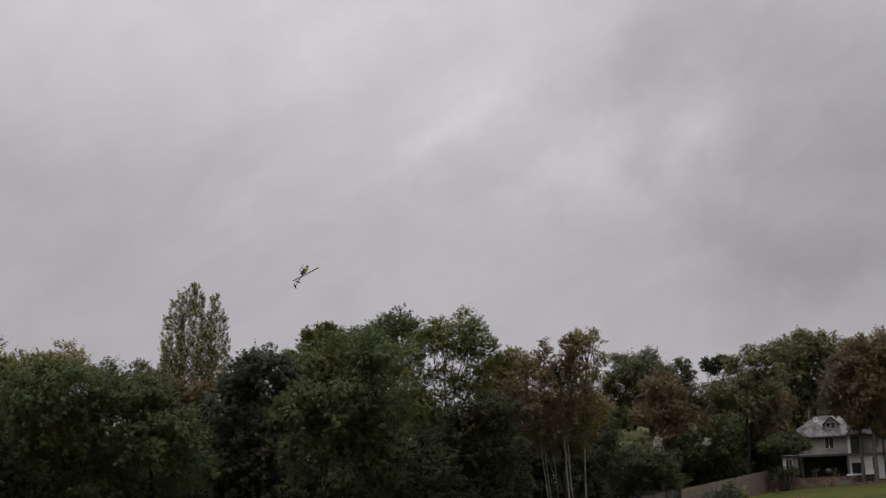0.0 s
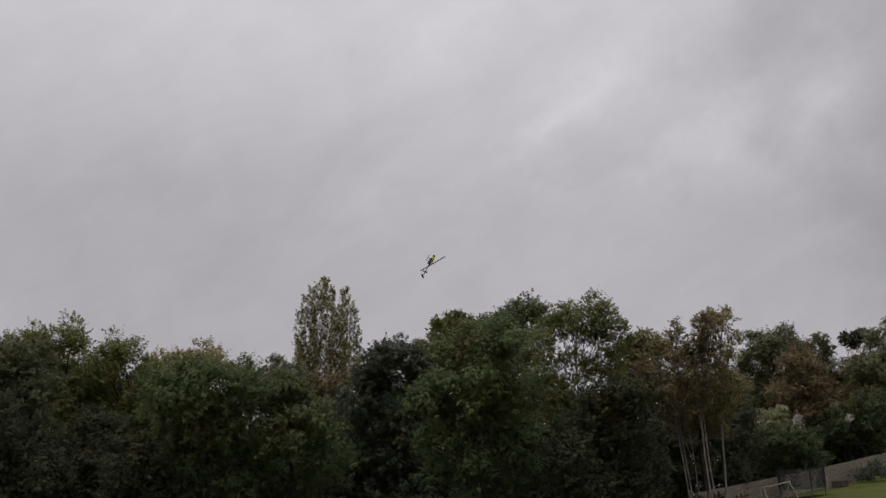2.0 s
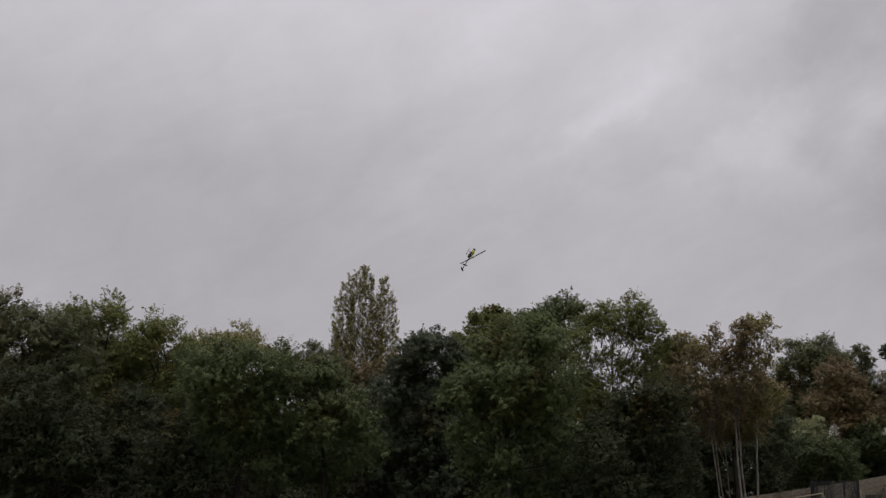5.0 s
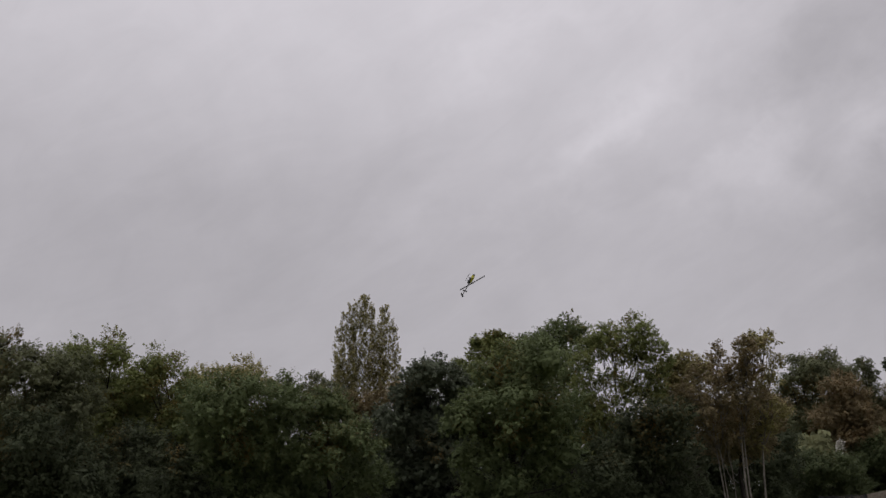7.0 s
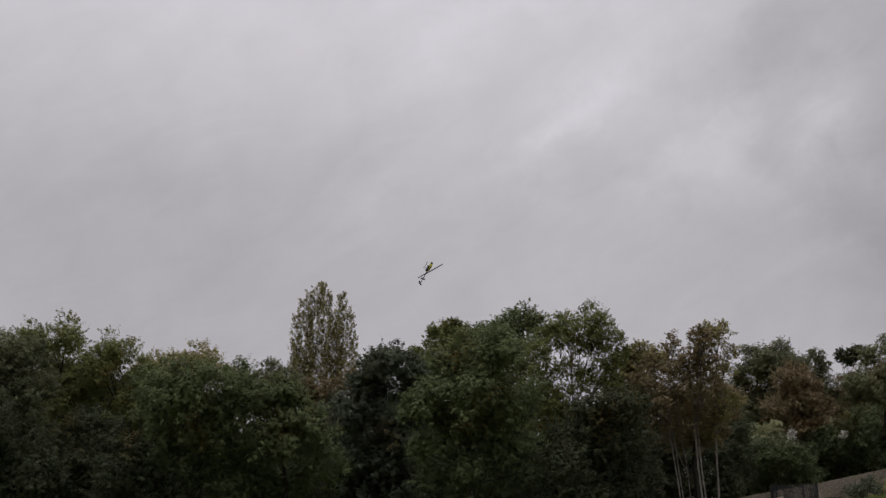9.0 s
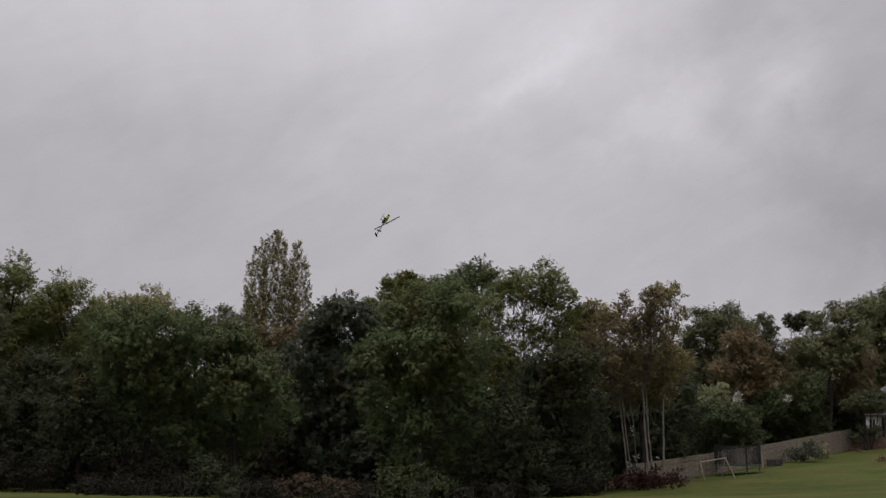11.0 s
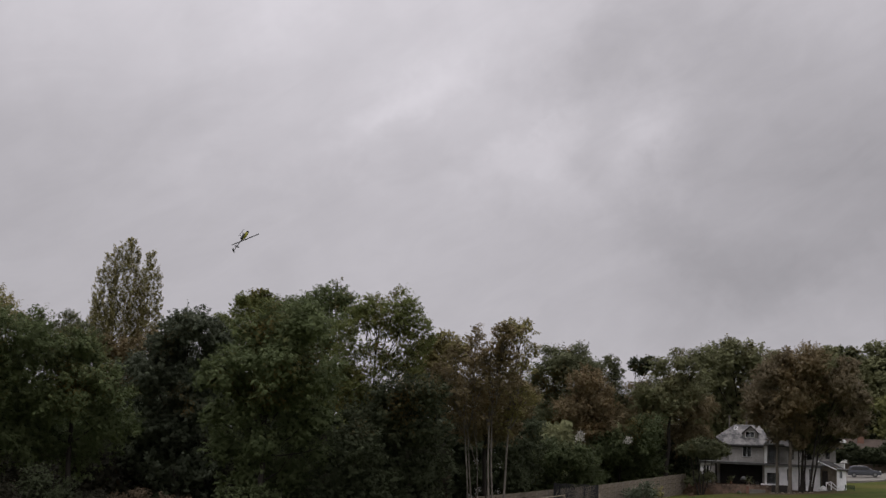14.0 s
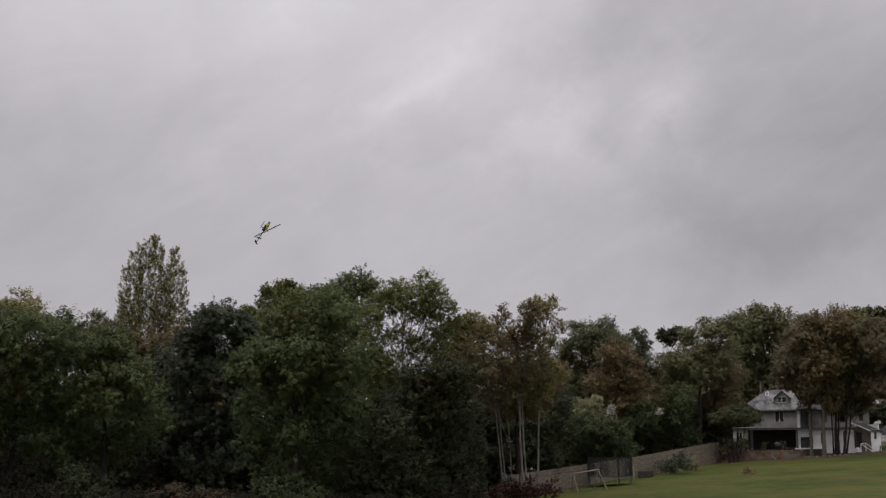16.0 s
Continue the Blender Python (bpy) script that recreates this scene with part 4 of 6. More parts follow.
tree("pampas_tuft", -11.8, 80.1, [(-0.3, 0.5, 0.5, 1.3), (0.4, 0.3, 0.5, 1.2), (0, 0.8, 0.3, 1.5)], STRAW, label="straw-coloured dry grass tuft at the field edge", leaf=0.2, density=0.4, fill=0.02, category='grass tuft', group='dry grass tufts', stems=3, girth=0.04)
tree("garden_bush", 38.2, 142.5, [(-0.5, 2.3, 0.6), (0.4, 2, 0.5), (1.1, 2.5, 0.5), (-1.1, 1.8, 0.5)], LEAF_MID, label="straggly garden shrub by the terrace", category='bush', stems=4, girth=0.06)
tree("hedge_bush", 79.2, 182.6, [(-3.5, 2.6, 1.3), (-1.8, 3.4, 1.6), (0.4, 3.6, 1.7), (2.8, 3.3, 1.7), (5, 2.9, 1.7), (-2.5, 1.5, 1.1), (0.1, 1.5, 1.1)], LEAF_DARK_SHADE, label="dark clipped hedge before the cottage", category='hedge', group='hedges by the cottage', stems=3, girth=0.1, leaf=0.28)
tree("hedge_bush", 73.6, 186, [(-0.8, 2.4, 0.8), (0.7, 2.6, 0.9), (1.8, 2.6, 1), (2.9, 2.5, 1), (-2.2, 2.8, 0.9), (-3.1, 2.1, 0.9), (-0.1, 3.3, 1), (1.4, 3.3, 1), (-3.4, 3.6, 1.1), (-4.6, 3.0, 1.1), (-2.0, 4.0, 0.9)], LEAF_DARK_SHADE, label="low dark garden hedge behind the stone wall", category='hedge', group='hedges by the cottage', stems=3, girth=0.1, leaf=0.28)


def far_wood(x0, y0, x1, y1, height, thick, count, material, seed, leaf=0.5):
    """Undergrowth and far trees behind the edge of the wood, a mass of leaves that nobody could count; dark leaf
    colours carry its shade.
    """
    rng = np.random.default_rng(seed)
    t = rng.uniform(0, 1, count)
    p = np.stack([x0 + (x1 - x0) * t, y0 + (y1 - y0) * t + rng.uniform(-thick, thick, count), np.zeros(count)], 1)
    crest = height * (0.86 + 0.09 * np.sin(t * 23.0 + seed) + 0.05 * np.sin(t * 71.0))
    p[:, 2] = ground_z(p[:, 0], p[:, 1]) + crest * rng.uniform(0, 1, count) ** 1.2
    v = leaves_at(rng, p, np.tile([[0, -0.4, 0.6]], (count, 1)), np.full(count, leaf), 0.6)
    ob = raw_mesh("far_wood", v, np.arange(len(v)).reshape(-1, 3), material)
    return tagged(ob, "undergrowth deep in the wood, its shade put into the leaf colour", "undergrowth", kind="stuff")


# dark rows as a backdrop: the shade inside the wood is painted into them
far_wood(-120, 124, 7, 118, 13.5, 5, 70000, LEAF_DARK_SHADE, 1, 0.75)
far_wood(-70, 100, 6, 98, 6.0, 3, 22000, LEAF_BRAMBLE_SHADE, 4, 0.6)
far_wood(-75, 111, 7, 108, 9.5, 2, 50000, LEAF_DARK_SHADE, 6, 0.75)
far_wood(1, 114, 17, 130, 9.0, 3, 16000, LEAF_DARK_SHADE, 5, 0.7)
# paler leaves here lighten the gaps between trunks, in place of haze
far_wood(14, 134, 42, 165, 9.0, 4, 22000, LEAF_HILL, 2, 0.7)
far_wood(-80, 112, -31, 107, 14.5, 3, 36000, LEAF_MID, 7, 0.6)
far_wood(30, 205, 130, 196, 14.0, 5, 40000, LEAF_HILL, 3, 0.9)


# ---- building helpers ----
def box(bm, x0, x1, y0, y1, z0, z1):
    vs = [bm.verts.new(c) for c in ((x0, y0, z0), (x1, y0, z0), (x1, y1, z0), (x0, y1, z0), (x0, y0, z1), (x1, y0, z1), (x1, y1, z1), (x0, y1, z1))]
    for f in ((3, 2, 1, 0), (4, 5, 6, 7), (0, 1, 5, 4), (1, 2, 6, 5), (2, 3, 7, 6), (3, 0, 4, 7)):
        bm.faces.new([vs[i] for i in f])


def boxes(*dims):
    bm = bmesh.new()
    for d in dims:
        box(bm, *d)
    return bm


def soft_box(x0, x1, y0, y1, z0, z1, bevel=0.02):
    bm = boxes((x0, x1, y0, y1, z0, z1))
    bmesh.ops.bevel(bm, geom=list(bm.edges), offset=bevel, segments=2, affect="EDGES", profile=0.5)
    return bm


def rod(bm, a, b, r0, r1=None, sides=8):
    """A round bar from a to b, with closed ends."""
    a, b = Vector(a), Vector(b)
    r1 = r0 if r1 is None else r1
    m = Matrix.Translation((a + b) / 2) @ (b - a).to_track_quat("Z", "Y").to_matrix().to_4x4()
    bmesh.ops.create_cone(bm, cap_ends=True, segments=sides, radius1=r0, radius2=max(r1, 1e-4), depth=(b - a).length, matrix=m)


def rods(*bars, sides=8):
    bm = bmesh.new()
    for bar in bars:
        rod(bm, *bar, sides=sides)
    return bm


def sheet(points, thick):
    """A flat polygon with thickness below it."""
    bm = bmesh.new()
    top = [bm.verts.new(p) for p in points]
    face = bm.faces.new(top)
    face.normal_update()
    n = face.normal if face.normal.z >= 0 else -face.normal
    low = [bm.verts.new(Vector(p) - n * thick) for p in points]
    bm.faces.new(low[::-1])
    for i in range(len(top)):
        j = (i + 1) % len(top)
        bm.faces.new((top[j], top[i], low[i], low[j]))
    bmesh.ops.recalc_face_normals(bm, faces=bm.faces)
    return bm


def holed(x0, x1, y0, y1, z0, z1, holes):
    """An upright wall along x with rectangular openings (x0, x1, z0, z1) right through it."""
    xs = sorted({x0, x1, *[h[0] for h in holes], *[h[1] for h in holes]})
    bm = bmesh.new()
    for a, b in zip(xs, xs[1:]):
        mid = (a + b) / 2
        cuts = sorted((h[2], h[3]) for h in holes if h[0] < mid < h[1])
        z = z0
        for lo, hi in cuts:
            if lo > z + 1e-4:
                box(bm, a, b, y0, y1, z, lo)
            z = hi
        if z < z1 - 1e-4:
            box(bm, a, b, y0, y1, z, z1)
    bmesh.ops.remove_doubles(bm, verts=bm.verts, dist=1e-4)
    return bm


PEBBLE = mottled("pebble_dash", (0.20, 0.19, 0.18), (0.37, 0.355, 0.34), 0.8, 0.95, fine=6.0, bump=0.02, spread=0.12)
WHITE = mottled("white_render", (0.64, 0.64, 0.64), (0.86, 0.86, 0.86), 0.7, 0.85, fine=3.0, bump=0.006, spread=0.13)
WHITE_PAINT = mottled("white_paint", (0.62, 0.62, 0.61), (0.80, 0.80, 0.79), 2.0, 0.5)
SLATE = mottled("lichened_slate", (0.065, 0.065, 0.067), (0.25, 0.24, 0.235), 1.1, 0.75, fine=4.0, bump=0.03, spread=0.085)
SLATE_DARK = mottled("dark_slate", (0.03, 0.029, 0.029), (0.078, 0.074, 0.071), 1.4, 0.85, fine=9.0, bump=0.03, spec=0.1)
LEAD = mottled("weathered_felt_edge", (0.08, 0.08, 0.08), (0.18, 0.18, 0.175), 1.2, 0.7)
DARKWOOD = mottled("dark_stained_timber", (0.02, 0.018, 0.016), (0.06, 0.052, 0.045), 3.0, 0.7)
# near-black colour puts the shade of rooms and veranda into their walls
SHADOW_WALL = mottled("shade_painted_wall", (0.03, 0.028, 0.027), (0.06, 0.055, 0.05), 1.0, 0.9)
BOARD = mottled("weathered_board", (0.10, 0.084, 0.063), (0.245, 0.205, 0.158), 0.9, 0.9, fine=7.0, bump=0.01, spread=0.11)
POSTWOOD = mottled("weathered_post", (0.09, 0.08, 0.07), (0.20, 0.18, 0.16), 2.0, 0.9)
PALEWOOD = mottled("pale_sawn_timber", (0.16, 0.135, 0.10), (0.32, 0.275, 0.21), 2.0, 0.8)
EARTH = mottled("bare_earth", (0.055, 0.038, 0.028), (0.165, 0.112, 0.08), 0.9, 0.95, fine=4.0, bump=0.05, spread=0.1)
STONE = mottled("rough_stone", (0.10, 0.08, 0.062), (0.21, 0.165, 0.13), 1.6, 0.9, bump=0.03)
TERRACOTTA = mottled("weathered_terracotta", (0.16, 0.085, 0.055), (0.28, 0.15, 0.10), 3.0, 0.9)
CONCRETE = mottled("pale_concrete", (0.12, 0.112, 0.098), (0.235, 0.22, 0.195), 0.4, 0.9, fine=4.0)
BRICK = mottled("red_brick", (0.15, 0.08, 0.06), (0.26, 0.145, 0.105), 2.0, 0.9, bump=0.02)
TILE = mottled("brown_roof_tile", (0.065, 0.05, 0.043), (0.125, 0.098, 0.08), 0.9, 0.9, fine=6.0)
STEEL = mottled("dull_steel", (0.18, 0.18, 0.18), (0.32, 0.32, 0.32), 3.0, 0.45, metal=0.8)
BLACK = mottled("black_plastic", (0.012, 0.012, 0.012), (0.03, 0.03, 0.03), 4.0, 0.5)
NET = mottled("black_netting", (0.012, 0.012, 0.013), (0.03, 0.03, 0.032), 4.0, 0.9)
GREEN_PAD = mottled("dark_green_padding", (0.015, 0.035, 0.02), (0.04, 0.075, 0.045), 2.0, 0.6)
TWIG = mottled("dead_twig", (0.08, 0.052, 0.034), (0.24, 0.155, 0.10), 2.0, 0.9)
CAR_PAINT = mottled("grey_blue_car_paint", (0.085, 0.09, 0.106), (0.105, 0.11, 0.125), 0.6, 0.25, spec=0.6, metal=0.4)
RUBBER = mottled("tyre_rubber", (0.012, 0.012, 0.012), (0.025, 0.025, 0.025), 6.0, 0.85)
ALLOY = mottled("alloy_rim", (0.3, 0.3, 0.31), (0.45, 0.45, 0.46), 6.0, 0.35, metal=0.9)
LAMP_RED = mottled("red_lamp_lens", (0.2, 0.01, 0.01), (0.3, 0.02, 0.02), 6.0, 0.2)
LAMP_CLEAR = mottled("clear_lamp_lens", (0.5, 0.5, 0.5), (0.65, 0.65, 0.65), 6.0, 0.1)
YELLOW = mottled("yellow_canopy", (0.38, 0.36, 0.05), (0.50, 0.47, 0.08), 5.0, 0.35)


def glass_material():
    m = bpy.data.materials.new("window_glass")
    m.use_nodes = True
    b = m.node_tree.nodes["Principled BSDF"]
    b.inputs["Base Color"].default_value = (0.75, 0.8, 0.8, 1)
    b.inputs["Roughness"].default_value = 0.03
    b.inputs["Transmission Weight"].default_value = 1.0
    b.inputs["IOR"].default_value = 1.25
    return m


GLASS = glass_material()
BBQ = mottled("grey_enamel", (0.06, 0.062, 0.065), (0.12, 0.122, 0.125), 4.0, 0.6)


def window(parent, name, x0, x1, z0, z1, y, bars=1, frame_mat=WHITE_PAINT, wide=0.06, cross=False):
    """A framed window in an opening of a wall that faces -y: frame with mullions, and one pane in each light."""
    dims = [(x0, x1, y, y + 0.08, z0, z0 + wide), (x0, x1, y, y + 0.08, z1 - wide, z1),
            (x0, x0 + wide, y, y + 0.08, z0 + wide, z1 - wide), (x1 - wide, x1, y, y + 0.08, z0 + wide, z1 - wide)]
    step = (x1 - x0) / (bars + 1)
    for i in range(bars):
        c = x0 + step * (i + 1)
        dims.append((c - wide * 0.4, c + wide * 0.4, y + 0.01, y + 0.07, z0 + wide, z1 - wide))
    if cross:
        zc = z0 + 0.68 * (z1 - z0)
        dims.append((x0 + wide, x1 - wide, y + 0.015, y + 0.065, zc - 0.02, zc + 0.02))
    w = part(name, boxes(*dims), frame_mat, parent)
    for i in range(bars + 1):
        a, b = x0 + step * i + wide * 0.5, x0 + step * (i + 1) - wide * 0.5
        part("pane", boxes((a, b, y + 0.03, y + 0.045, z0 + wide * 0.5, z1 - wide * 0.5)), GLASS, w)
    return w


# ---- the house: pebble-dashed upper storey, white ground floor, veranda, slate roof ----
HOUSE = pose(42.7, 145.9, 2.63, 0, 0, -17.9)
house = thing("house", HOUSE, "two-storey grey and white house with a slate roof and dark veranda", "house")
part("main_wall", holed(0, 4.1, 0, 0.3, 2.5, 4.75, [(1.57, 2.6, 3.23, 4.43)]), PEBBLE, house, "grey pebble-dashed upper wall")
part("back_wall", holed(-1.4, 0, 0.75, 1.0, 2.4, 5.45, [(-1.0, -0.15, 3.3, 4.4)]), PEBBLE, house)
part("back_wall", boxes((-1.4, 12.3, 6.0, 6.3, 0, 5.4), (-1.4, -1.1, 1.0, 6.0, 0, 5.45), (4.1, 4.4, 0.9, 1.2, 2.5, 5.4)), PEBBLE, house)
part("side_wall", boxes((0, 0.25, 0.3, 0.75, 2.5, 4.7)), PEBBLE, house)
part("side_wall", boxes((3.85, 4.1, 0.3, 0.9, 2.5, 4.7)), PEBBLE, house)
part("upper_floor", boxes((-1.4, 12.2, 0.31, 6.0, 2.42, 2.56)), SHADOW_WALL, house)
part("inner_wall", boxes((0.0, 4.1, 2.9, 3.0, 2.56, 4.8)), SHADOW_WALL, house, "inner room wall coloured dark for an unlit room")
window(house, "window", 1.57, 2.6, 3.23, 4.43, 0.08, 1, WHITE_PAINT, 0.045, False)
part("sill", boxes((1.5, 2.67, -0.06, 0.1, 3.14, 3.22)), CONCRETE, house)
window(house, "window", -1.0, -0.15, 3.3, 4.4, 0.8, 1, DARKWOOD)
part("curtain", boxes((2.0, 2.16, 0.32, 0.36, 3.28, 3.6)), WHITE_PAINT, house, "pale thing on the window sill")
# the roof: a hipped top, its front slope carried lower over the bay
E0, F0, E1 = (0.65, 2.2, 7.16), (3.6, 2.2, 7.16), (-1.6, 0.5, 5.52)
part("roof", sheet([(-0.42, -0.35, 4.66), (3.95, -0.35, 4.66), (4.6, 0.5, 5.50), F0, E0, E1], 0.12), SLATE, house, "lichened grey slate roof")
part("roof", sheet([E1, E0, (-1.6, 6.4, 5.3)], 0.12), SLATE, house)
part("roof", sheet([E0, F0, (4.6, 6.4, 5.3), (-1.6, 6.4, 5.3)], 0.12), SLATE, house)
part("roof", sheet([(4.6, 0.5, 5.50), (4.6, 6.4, 5.3), F0], 0.12), SLATE, house)
part("fascia", boxes((-0.42, 3.95, -0.34, -0.29, 4.36, 4.57), (-0.36, 3.9, -0.28, 0.02, 4.40, 4.45)), DARKWOOD, house, "dark eaves board")
part("barge_board", rods(((3.95, -0.36, 4.60), (4.62, 0.5, 5.44), 0.07), sides=4), DARKWOOD, house)
part("barge_board", rods(((-0.42, -0.36, 4.60), (-1.62, 0.5, 5.46), 0.05), sides=4), DARKWOOD, house)
part("gutter", rods(((-0.42, -0.42, 4.52), (3.95, -0.42, 4.52), 0.06)), BLACK, house)
# dormer
dormer = part("dormer", holed(1.66, 3.35, 0.55, 0.7, 5.3, 6.2, [(1.95, 2.92, 5.6, 6.3)]), PEBBLE, house, "pale gabled dormer with a dark window")
part("dormer_cheek", boxes((1.66, 1.76, 0.7, 2.0, 5.3, 6.2)), SLATE, dormer)
part("dormer_cheek", boxes((3.25, 3.35, 0.7, 2.0, 5.3, 6.2)), SLATE, dormer)
part("dormer_gable", sheet([(1.66, 0.56, 6.2), (3.35, 0.56, 6.2), (2.5, 0.56, 6.88)], 0.1), PEBBLE, dormer)
part("dormer_roof", sheet([(1.5, 0.35, 6.05), (2.5, 0.35, 6.98), (2.5, 2.2, 6.98), (1.5, 1.6, 6.05)], 0.08), SLATE_DARK, dormer)
part("dormer_roof", sheet([(3.5, 0.35, 6.05), (2.5, 0.35, 6.98), (2.5, 2.2, 6.98), (3.5, 1.6, 6.05)], 0.08), SLATE_DARK, dormer)
part("dormer_verge", rods(((1.48, 0.33, 6.0), (2.5, 0.33, 6.95), 0.06), ((3.52, 0.33, 6.0), (2.5, 0.33, 6.95), 0.06), sides=4), DARKWOOD, dormer)
dw = part("dormer_window", boxes((1.9, 2.97, 0.52, 0.58, 5.56, 5.62), (1.9, 2.97, 0.52, 0.58, 6.27, 6.32), (1.9, 1.95, 0.52, 0.58, 5.62, 6.27),
                                 (2.92, 2.97, 0.52, 0.58, 5.62, 6.27), (2.415, 2.455, 0.52, 0.58, 5.62, 6.27)), WHITE_PAINT, dormer)
part("dormer_pane", boxes((1.95, 2.415, 0.57, 0.59, 5.62, 6.27)), GLASS, dw)
part("dormer_pane", boxes((2.455, 2.92, 0.57, 0.59, 5.62, 6.27)), GLASS, dw)
part("dormer_floor", boxes((1.76, 3.25, 0.6, 1.7, 5.45, 5.5)), SHADOW_WALL, dormer)
part("dormer_back", boxes((1.76, 3.25, 1.0, 1.05, 5.5, 6.2)), SHADOW_WALL, dormer)
light_frame = part("roof_light", sheet([(0.5, 1.47, 6.50), (0.92, 1.47, 6.50), (1.02, 1.93, 6.95), (0.64, 1.93, 6.95)], 0.06), WHITE_PAINT, house, "pale-framed roof light")
part("roof_light_pane", sheet([(0.57, 1.535, 6.575), (0.88, 1.535, 6.575), (0.96, 1.875, 6.905), (0.68, 1.875, 6.905)], 0.01), LEAD, light_frame)
part("flue", rods(((-0.05, 3.2, 5.9), (-0.05, 3.2, 8.1), 0.10), ((-0.05, 3.2, 8.1), (-0.05, 3.2, 8.25), 0.13)), POSTWOOD, house)
part("flue", rods(((2.0, 3.4, 6.0), (2.0, 3.4, 8.45), 0.10), ((2.0, 3.4, 8.45), (2.0, 3.4, 8.6), 0.13)), POSTWOOD, house)
# veranda
part("veranda_roof", boxes((-3.35, 4.05, -1.5, 0.7, 2.36, 2.60)), LEAD, house, "flat grey veranda roof")
part("veranda_fascia", boxes((-3.4, 4.1, -1.56, -1.5, 2.30, 2.62)), LEAD, house)
part("veranda_gutter", rods(((-3.4, -1.61, 2.56), (4.1, -1.61, 2.56), 0.04)), STEEL, house)
part("veranda_back_wall", boxes((-3.3, 4.0, 2.4, 2.6, 0, 2.36)), SHADOW_WALL, house, "veranda back wall with its shade painted in")
part("veranda_side_wall", boxes((3.9, 4.02, -0.6, 2.4, 0, 2.36)), PEBBLE, house)
part("pillar", boxes((-2.05, -1.6, -1.4, -0.9, 0, 2.36)), PEBBLE, house)
part("left_wall", holed(-3.3, -2.05, -1.3, -1.1, 0, 2.36, [(-3.0, -2.2, 0.55, 2.1)]), WHITE, house)
window(house, "window", -3.0, -2.2, 0.55, 2.1, -1.27, 1, WHITE_PAINT, 0.1)
part("left_side_wall", boxes((-3.3, -3.1, -1.1, 2.4, 0, 2.36)), WHITE, house)
part("veranda_post", boxes((3.98, 4.12, -1.5, -1.36, 0, 2.36)), POSTWOOD, house)
part("corner_panel", boxes((4.1, 4.42, 0.2, 0.6, 2.6, 4.6)), WHITE, house, "bright white corner panel")
# the recess between the two blocks
part("recess_wall", holed(4.42, 6.0, 1.3, 1.5, 2.5, 4.8, [(4.6, 5.85, 2.6, 4.5)]), PEBBLE, house)
window(house, "window", 4.6, 5.85, 2.6, 4.5, 1.35, 1, DARKWOOD)
part("recess_roof", boxes((4.3, 6.4, -0.1, 2.0, 4.75, 4.92)), LEAD, house)
part("lintel", boxes((4.12, 6.0, -0.5, -0.3, 1.45, 2.36)), WHITE, house)
window(house, "glazed_door", 4.4, 5.8, 0.15, 1.45, -0.45, 1, DARKWOOD)
part("jamb", boxes((4.12, 4.4, -0.5, -0.3, 0, 1.45)), WHITE, house)
part("jamb", boxes((5.8, 6.0, -0.5, -0.3, 0, 1.45)), WHITE, house)
# the wing
part("wing_wall", holed(6.0, 10.4, -0.8, -0.5, -0.5, 2.26, [(6.7, 7.12, 0.64, 1.95), (9.2, 9.48, 0.8, 2.1)]), WHITE, house, "white rendered ground floor wall")
window(house, "window", 6.7, 7.12, 0.64, 1.95, -0.72, 0, DARKWOOD)
window(house, "window", 9.2, 9.48, 0.8, 2.1, -0.72, 0, DARKWOOD)
part("wing_roof", boxes((3.9, 10.6, -1.1, 1.6, 2.27, 2.46)), LEAD, house, "flat felt roof over the ground floor")
part("wing_side_wall", boxes((10.2, 10.4, -0.5, 6.0, -0.5, 2.26)), WHITE, house)
part("wing_side_wall", boxes((6.0, 6.2, -0.5, 1.3, -0.5, 2.26)), WHITE, house)
part("drainpipe", rods(((8.05, -0.85, -0.4), (8.05, -0.85, 2.3), 0.045)), BLACK, house)
part("upper_wing_wall", holed(6.0, 12.3, 1.5, 1.8, 2.4, 4.75, [(6.9, 7.5, 3.2, 4.3), (9.0, 9.6, 3.2, 4.3), (11.15, 11.6, 3.4, 4.4)]), PEBBLE, house, "grey pebble-dashed upper wing wall")
for a, b, c, d in ((6.9, 7.5, 3.2, 4.3), (9.0, 9.6, 3.2, 4.3), (11.15, 11.6, 3.4, 4.4)):
    window(house, "window", a, b, c, d, 1.58, 0, DARKWOOD)
part("upper_wing_side", boxes((12.0, 12.3, 1.8, 6.0, 0, 4.75)), PEBBLE, house)
part("wing_slope", sheet([(4.6, 1.1, 4.72), (12.6, 1.1, 4.72), (12.6, 3.9, 6.0), (4.6, 3.9, 6.0)], 0.12), SLATE_DARK, house)
part("wing_slope", sheet([(4.6, 6.5, 4.72), (12.6, 6.5, 4.72), (12.6, 3.9, 6.0), (4.6, 3.9, 6.0)], 0.12), SLATE_DARK, house)
part("wing_gable", sheet([(12.2, 1.5, 4.7), (12.2, 6.3, 4.7), (12.2, 3.9, 5.85)], 0.2), PEBBLE, house)
part("plinth", soft_box(3.7, 6.9, -1.7, -1.2, -0.25, 0.18, 0.03), WHITE, house, "low white plinth wall")

# the porch stands at an angle to the wing
PORCH = HOUSE @ pose(12.15, -1.5, 0, 0, 0, -36)
porch = thing("porch", PORCH, "small white porch with a slate lean-to roof beside the wing", "porch")
part("front_wall", holed(-2.04, 0, 0, 0.15, -0.4, 2.5, [(-1.9, -1.1, 0.05, 1.95)]), BOARD, porch, "brown boarded front wall")
part("door", boxes((-1.88, -1.12, 0.06, 0.1, 0.05, 1.94)), DARKWOOD, porch, "dark timber door")
